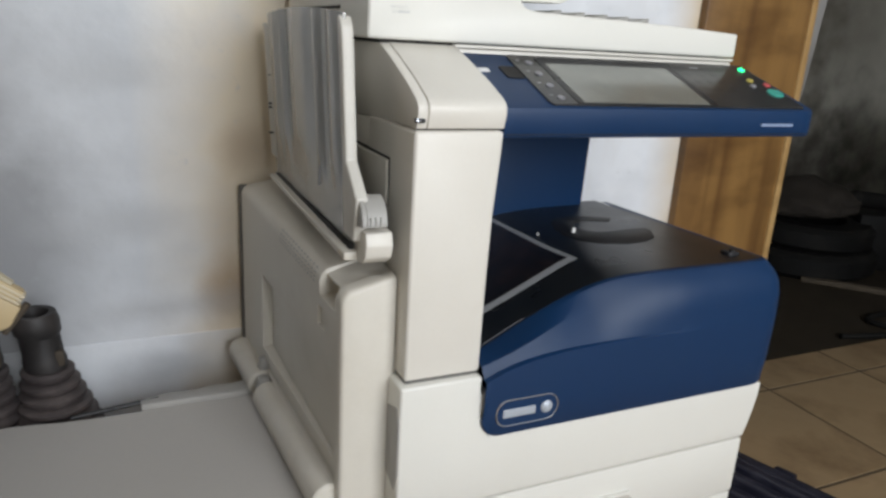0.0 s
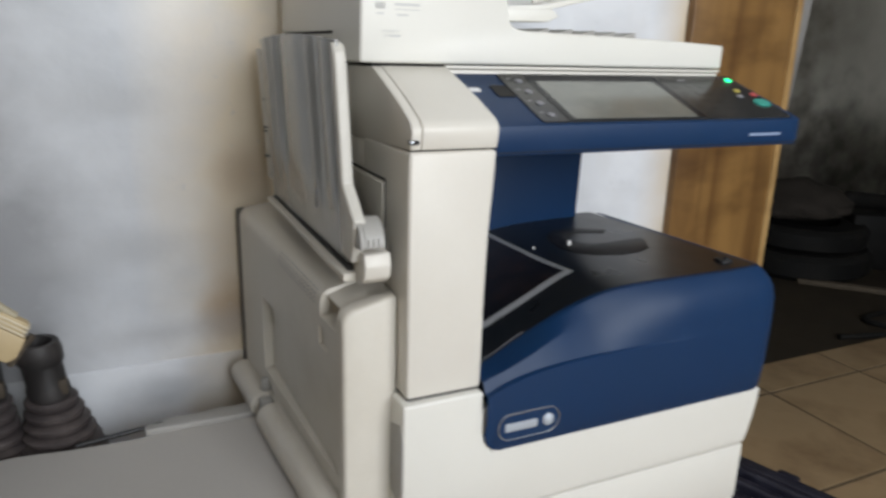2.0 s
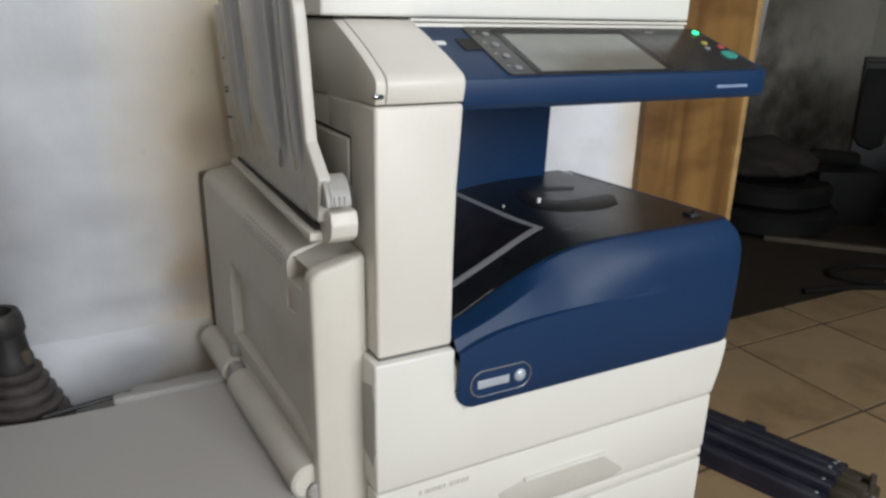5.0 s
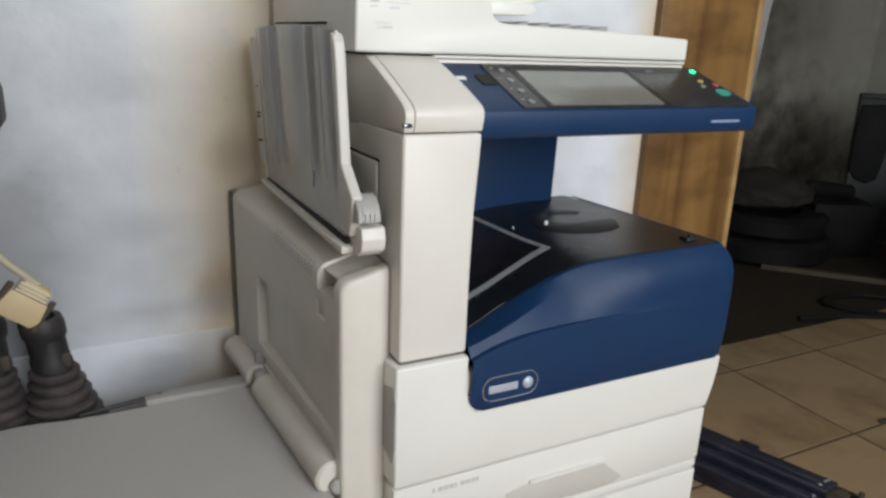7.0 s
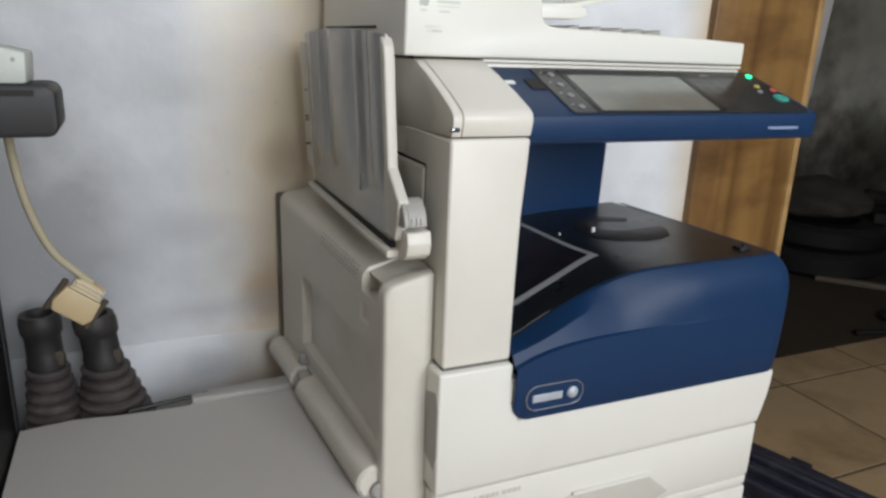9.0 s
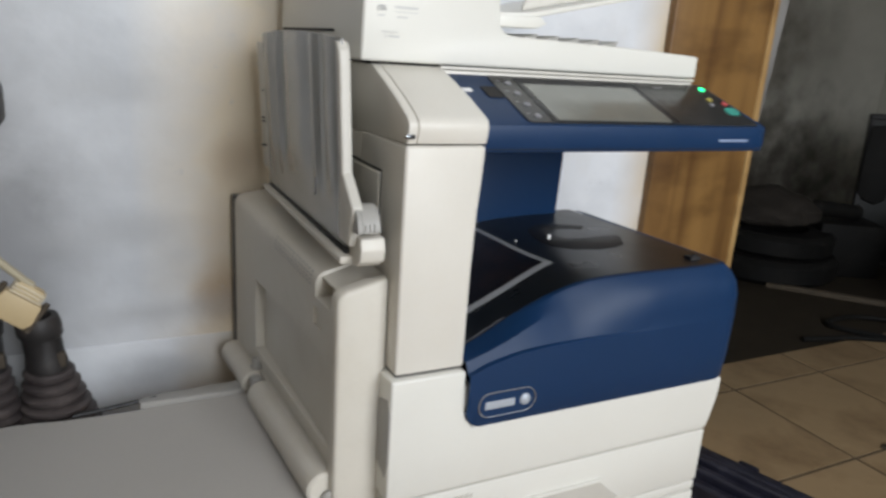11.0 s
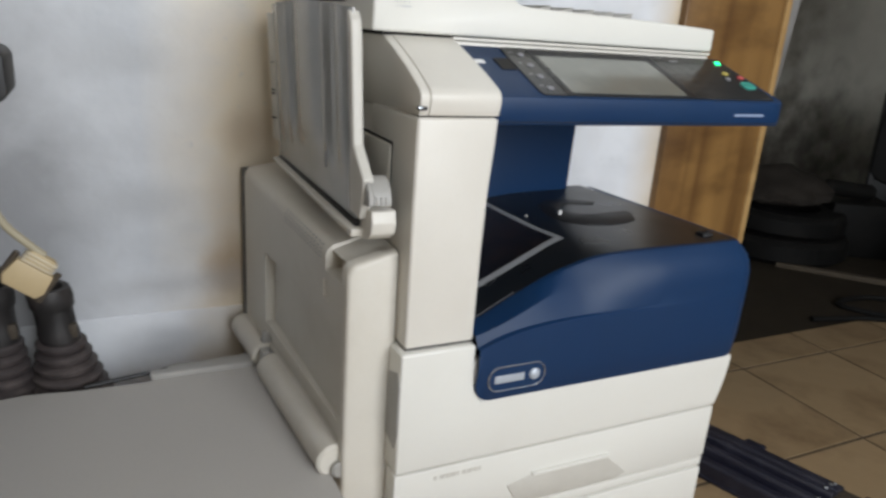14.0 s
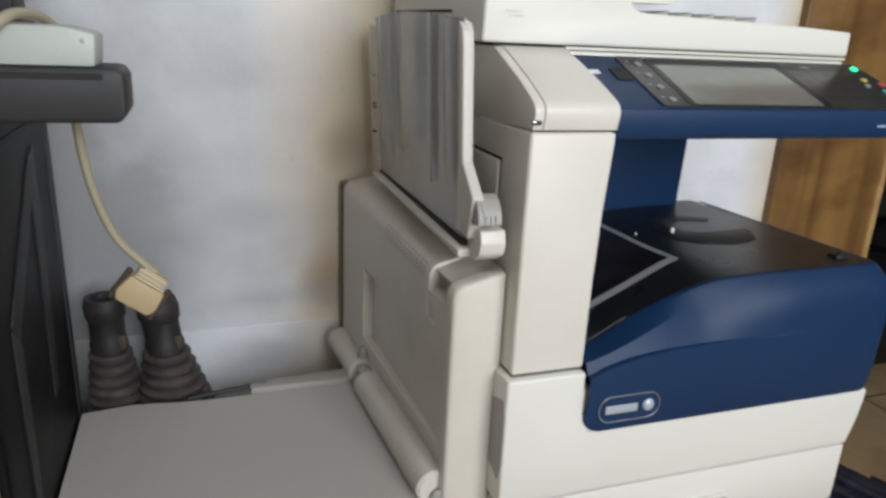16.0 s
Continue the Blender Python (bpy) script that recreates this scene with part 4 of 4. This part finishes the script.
for i in range(3):
    part("grip_ridge", moved(box(-0.022, 0.022, -0.0112, 0.0112, 0.0195 + 0.0055 * i, 0.0225 + 0.0055 * i, 0.001), tilt), PALE_BEIGE, plug, "pale moulded ridge")
part("strain_relief", moved(box(-0.018, 0.018, -0.009, 0.009, 0.018, 0.037, 0.003), tilt), BEIGE, plug)
for x in (-0.030, 0.030):
    part("thumb_screw", moved(rod((x, 0, -0.026), (x, 0, 0.024), 0.0045, 10, 0.001), tilt), DUSTY, plug, "dark thumb screw")
tagged(part("signal_cable", tube([(-0.381, 0.09, 0.710), (-0.394, 0.088, 0.724), (-0.415, 0.084, 0.752), (-0.430, 0.076, 0.80), (-0.437, 0.068, 0.86), (-0.436, 0.062, 0.92), (-0.440, 0.050, 0.950), (-0.450, 0.020, 0.965), (-0.462, -0.030, 0.9645), (-0.480, -0.042, 0.943), (-0.500, -0.046, 0.917), (-0.528, -0.050, 0.900), (-0.62, -0.052, 0.895)], 0.0043, 12), CABLE), "thick beige computer cable hanging over the shelf", "cable")

# dark cabinet, shelf bar and things on it
cabinet = thing("cabinet", "dark lacquered cabinet standing beside the table", "cabinet")
part("carcass", box(-0.92, -0.526, 0.0, 0.39, 0, 0.883, 0.003), DARK, cabinet)
part("side_panel", prism(rounded(0.02, 0.37, 0.06, 0.84, 0.012), "x", -0.527, -0.523, 0.0015), DARK, cabinet)
part("corner_strip", box(-0.528, -0.5215, 0.374, 0.392, 0.01, 0.882, 0.002), MATT_BLACK, cabinet)
part("moulding", prism([(0.09, 0.66), (0.25, 0.80), (0.285, 0.815), (0.285, 0.70), (0.262, 0.50), (0.235, 0.50), (0.25, 0.755), (0.11, 0.63)], "x", -0.5235, -0.5205, 0.0015), MATT_BLACK, cabinet, "raised diagonal moulding")
part("moulding", prism([(0.09, 0.40), (0.11, 0.40), (0.12, 0.628), (0.09, 0.655)], "x", -0.5235, -0.5205, 0.0015), MATT_BLACK, cabinet)
slab = thing("shelf_bar", "thick matt black shelf bar with rounded corners", "shelf")
part("bar_body", prism(rounded(-0.86, -0.3845, 0.8835, 0.9275, 0.010, 6), "y", -0.03, 0.045, 0.003), MATT_BLACK, slab)
part("bar_groove", box(-0.60, -0.400, -0.0312, -0.029, 0.9185, 0.9235, 0.0), GAP, slab)
boxy = thing("power_box", "white plastic power adapter box on the shelf bar", "power adapter")
part("case", prism([(-0.489, 0.928), (-0.405, 0.928), (-0.403, 0.954), (-0.425, 0.959), (-0.490, 0.9595)], "y", -0.026, 0.028, 0.003), material("pale_grey_case", (0.46, 0.49, 0.46), 0.45, vary=0.04), boxy)
for x in (-0.482, -0.413):
    part("screw", rod((x, -0.0268, 0.948), (x, -0.024, 0.948), 0.002, 10), GREY, boxy)
tagged(part("brown_case", box(-0.74, -0.492, 0.052, 0.24, 0.8835, 0.958, 0.003), BROWN), "brown red flat box on the cabinet", "box")
papers = thing("paper_stack", "small stack of white papers lying on the shelf bar", "paper", at=(-0.545, 0.0, 0.9278))
for i in range(4):
    part("sheet", moved(box(-0.05, 0.05, -0.05, 0.05, 0.002 * i, 0.002 * i + 0.0018, 0), pose(0.003 * (i % 2), 0, 0, 0, 0, 3 * (i % 3))), PAPER, papers)
tagged(part("black_box", box(-0.537, -0.497, 0.165, 0.225, 0.9583, 1.07, 0.004), MATT_BLACK), "small black upright box on the brown box", "box")
tagged(part("dark_bottle", lathe([(0.017, 0), (0.020, 0.004), (0.020, 0.075), (0.012, 0.092), (0.011, 0.115), (0.009, 0.118)], 20, (-0.556, 0.10, 0.9583)), RUBBER), "small dark bottle standing on the brown box", "bottle")
tower = thing("computer_case", "cream upright computer case beside the cabinet", "computer case")
part("case_body", box(-0.86, -0.526, -0.30, -0.004, 0.0, 0.878, 0.005), BEIGE, tower)
for z in (0.42, 0.72):
    part("panel_seam", box(-0.527, -0.5252, -0.295, -0.009, z, z + 0.003, 0), GREY, tower)
part("front_panel", box(-0.85, -0.537, -0.307, -0.30, 0.07, 0.86, 0.003), BEIGE, tower)


# ---- on the floor, right ----
rails = thing("drum_unit", "dark navy ribbed machine unit lying on the tiles", "machine part", at=(1.01, 0.17, 0.0), turn=18)
for i, (dx, h, w) in enumerate(((-0.072, 0.045, 0.030), (-0.036, 0.06, 0.028), (0.0, 0.07, 0.028), (0.036, 0.062, 0.028), (0.068, 0.05, 0.024))):
    part("long_rail", prism(rounded(dx - w / 2, dx + w / 2, 0.004, h, 0.008), "y", -0.13, 0.42, 0.002), NAVY_METAL, rails)
    part("end_cap", box(dx - w / 2 + 0.002, dx + w / 2 - 0.002, -0.165 - 0.01 * (i % 3), -0.128, 0.004, h * 0.85, 0.004), DUSTY, rails)
    part("screw", rod((dx, -0.112, h - 0.002), (dx, -0.112, h + 0.003), 0.0045, 10, 0.001), SILVER, rails)
part("bed_plate", box(-0.09, 0.085, -0.13, 0.42, 0.0, 0.012, 0.003), NAVY_METAL, rails)
part("side_ear", box(0.078, 0.094, 0.05, 0.10, 0.02, 0.052, 0.006), NAVY_METAL, rails)
part("bracket", box(-0.05, 0.07, -0.20, -0.16, 0.0, 0.035, 0.008), DUSTY, rails)
part("bracket", moved(prism([(-0.022, 0.0), (0.020, 0.0), (0.024, 0.03), (0.008, 0.056), (-0.018, 0.048)], "y", -0.006, 0.006, 0.003), pose(0.045, -0.185, 0.010, 0, 0, 12)), DUSTY, rails)
part("bracket", moved(prism([(-0.018, 0.0), (0.022, 0.0), (0.014, 0.04), (-0.010, 0.046)], "y", -0.005, 0.005, 0.003), pose(-0.02, -0.205, 0.004, 0, 0, -18)), DUSTY, rails)
part("drive_pin", rod((0.015, -0.235, 0.022), (0.015, -0.16, 0.030), 0.008, 14, 0.002), GREY, rails, "short grey drive pin")

# ---- the dark back room ----
# Colours here are set low to stand for the dim light.
panel_far = thing("tall_panel", "tall dark glass-fronted panel leaning against the wall", "panel", at=(3.50, 1.38, -0.006), turn=-46)
lean = pose(0, 0, 0, -7, 0, 0) @ Matrix.Diagonal((0.93, 1, 0.965, 1))
part("frame", moved(joined(box(-0.30, 0.30, -0.02, 0.03, 0.0, 0.03, 0.004), box(-0.30, 0.30, -0.02, 0.03, 0.80, 0.83, 0.004), box(-0.30, -0.275, -0.02, 0.03, 0.03, 0.80, 0.004), box(0.275, 0.30, -0.02, 0.03, 0.03, 0.80, 0.004)), lean), MATT_BLACK, panel_far)
part("pane", moved(box(-0.277, 0.277, -0.008, 0.012, 0.028, 0.802, 0.0), lean), GLASS_DARK, panel_far)
part("dark_cloth", moved(prism([(-0.298, 0.40), (-0.26, 0.36), (-0.20, 0.34), (-0.15, 0.37), (-0.135, 0.46), (-0.12, 0.58), (-0.10, 0.66), (-0.09, 0.73), (-0.11, 0.775), (-0.20, 0.77), (-0.29, 0.765), (-0.30, 0.62)], "y", -0.030, -0.012, 0.008, 3), lean), DIM_BLACK, panel_far, "dark cloth hanging over the frame")


def tyre(at, r, w, tx=0, ty=0):
    ob = thing("tyre", "worn black rubber tyre lying in the heap", "tyre", "heap of tyres")
    ob.matrix_world = pose(*at, tx, ty, 0)
    prof = [(r * 0.62, -w / 2), (r * 0.92, -w / 2), (r, -w * 0.3), (r, w * 0.3), (r * 0.92, w / 2), (r * 0.62, w / 2), (r * 0.58, w * 0.3), (r * 0.58, -w * 0.3), (r * 0.62, -w / 2)]
    bm = bmesh.new()
    n = 36
    rings = [[bm.verts.new((rr * math.cos(2 * math.pi * i / n), rr * math.sin(2 * math.pi * i / n), h)) for i in range(n)] for rr, h in prof[:-1]]
    for a in range(len(rings)):
        b = (a + 1) % len(rings)
        for i in range(n):
            bm.faces.new((rings[a][i], rings[a][(i + 1) % n], rings[b][(i + 1) % n], rings[b][i]))
    bmesh.ops.recalc_face_normals(bm, faces=bm.faces)
    part("casing", bm, DIM_BLACK, ob)
    return ob


tyre((2.72, 1.62, 0.055), 0.34, 0.12)
tyre((2.74, 1.66, 0.175), 0.33, 0.11, 2, 1)
sack = bmesh.new()
bmesh.ops.create_icosphere(sack, subdivisions=4, radius=1)
for v in sack.verts:
    d = v.co.copy()
    k = 1 + 0.16 * noise.noise(d * 2.1) + 0.06 * noise.noise(d * 6.0)
    v.co = Vector((2.70 + 0.27 * d.x * k, 1.66 + 0.24 * d.y * k, 0.285 + (0.13 * d.z * k if d.z > 0 else 0.05 * d.z)))
tagged(part("dusty_sack", sack, material("dusty_grey_sack", (0.034, 0.029, 0.025), 0.9, vary=0.3, scale=9, bump=0.3, bump_scale=40, spec=0.2)), "dusty grey sack slumped on the tyres", "sack")
tagged(part("dark_roll", rod((2.88, 1.52, 0.335), (3.18, 1.46, 0.30), 0.04, 12, 0.02), DIM_BLACK), "dark rolled rag lying on the tyres", "rag")
tagged(part("dark_crate", moved(box(-0.16, 0.16, -0.12, 0.12, 0, 0.27, 0.01), pose(3.10, 1.48, -0.006, 0, 0, -30)), DIM_BLACK), "low dark crate beside the tyres", "crate")
tagged(part("floor_batten", moved(box(-0.26, 0.26, -0.02, 0.02, 0, 0.022, 0.003), pose(2.66, 1.20, -0.006, 0, 0, -48)), DARK_WOOD), "pale wooden batten lying on the dark floor", "batten")
stove = thing("old_appliance", "dull grey enamel appliance with two round knobs", "appliance", at=(3.12, 0.70, 0.0), turn=-62)
part("body", prism([(-0.20, 0.0), (0.22, 0.0), (0.20, 0.30), (0.10, 0.44), (-0.02, 0.46), (-0.12, 0.38)], "x", -0.28, 0.30, 0.03, 4), GREYGREEN, stove)
for x in (-0.16, -0.05):
    part("knob", moved(rod((x, -0.19, 0.275), (x, -0.145, 0.29), 0.034, 20, 0.006), pose(0, 0, 0)), DIM_BLACK, stove, "round black knob")
pot = thing("black_pot", "round black pot standing at the edge of the tiles", "pot", at=(2.62, 0.52, 0))
part("bowl", lathe([(0.05, 0), (0.075, 0.01), (0.088, 0.06), (0.086, 0.20), (0.075, 0.25), (0.066, 0.25), (0.07, 0.08)], 28), DIM_BLACK, pot)
part("handle", rod((-0.03, 0.0, 0.24), (-0.045, 0.03, 0.33), 0.014, 12, 0.004), DIM_BLACK, pot)
tagged(part("floor_cable", tube([(2.05, 0.86, 0.004), (2.25, 0.80, 0.008), (2.45, 0.72, 0.01), (2.62, 0.82, 0.01), (2.50, 0.95, 0.008), (2.30, 0.92, 0.006), (2.50, 0.62, 0.008), (2.58, 0.42, 0.008), (2.86, 0.30, 0.008)], 0.011, 8), DIM_BLACK), "dark cable lying in loops on the tiles", "cable")
tagged(part("hanging_bag", joined(prism([(-0.09, 0.0), (0.09, 0.0), (0.10, 0.30), (-0.12, 0.30)], "y", -0.05, 0.05, 0.03, 3)), MATT_BLACK), "dark bag hanging on the far wall", "bag").matrix_world = pose(4.52, 1.95, 1.26, 0, 0, 60)
tagged(part("leaf_scrap", moved(prism([(-0.03, -0.008), (0.0, -0.014), (0.035, 0.0), (0.01, 0.012), (-0.02, 0.008)], "z", 0.0, 0.006, 0.001), pose(1.60, 0.24, 0.0012, 0, 0, -20)), DUSTY), "small dark scrap lying on the tiles", "scrap")

# ---- window in the wall behind, floor tiles ----
window = tagged(new("window_1"), "plain window with white frame", "window", kind="structure")
part("window_frame", joined(box(-0.25, -0.20, -2.66, -2.60, 0.9, 2.2, 0.004), box(1.20, 1.25, -2.66, -2.60, 0.9, 2.2, 0.004), box(-0.20, 1.20, -2.66, -2.60, 0.9, 0.95, 0.004), box(-0.20, 1.20, -2.66, -2.60, 2.15, 2.2, 0.004)), WHITE, window)

TX, TY, TS = 1.452, 0.645, 0.405
tile_mesh = mesh_of("tile", box(-TS / 2 + 0.005, TS / 2 - 0.005, -TS / 2 + 0.005, TS / 2 - 0.005, -0.008, 0.0, 0.0004, 1), TILE)
edge_mesh = mesh_of("edge_tile", box(-TS / 2 + 0.005, TS / 2 - 0.005, -TS / 2 + 0.005, 0.155 - TS / 2, -0.008, 0.0, 0.0004, 1), TILE)
for i in range(-9, 8):
    for j in range(-8, 1):
        x, y = TX + TS * (i + 0.5), TY + TS * (j + 0.5)
        if x - TS / 2 < -2.2 or x + TS / 2 > 4.6 or y - TS / 2 < -2.54:
            continue
        ob = new("tile", edge_mesh if j == 0 else tile_mesh)
        ob.parent = floor
        ob.matrix_world = pose(x, y, 0.0003 * ((i * 7 + j * 3) % 3), 0, 0, 0)
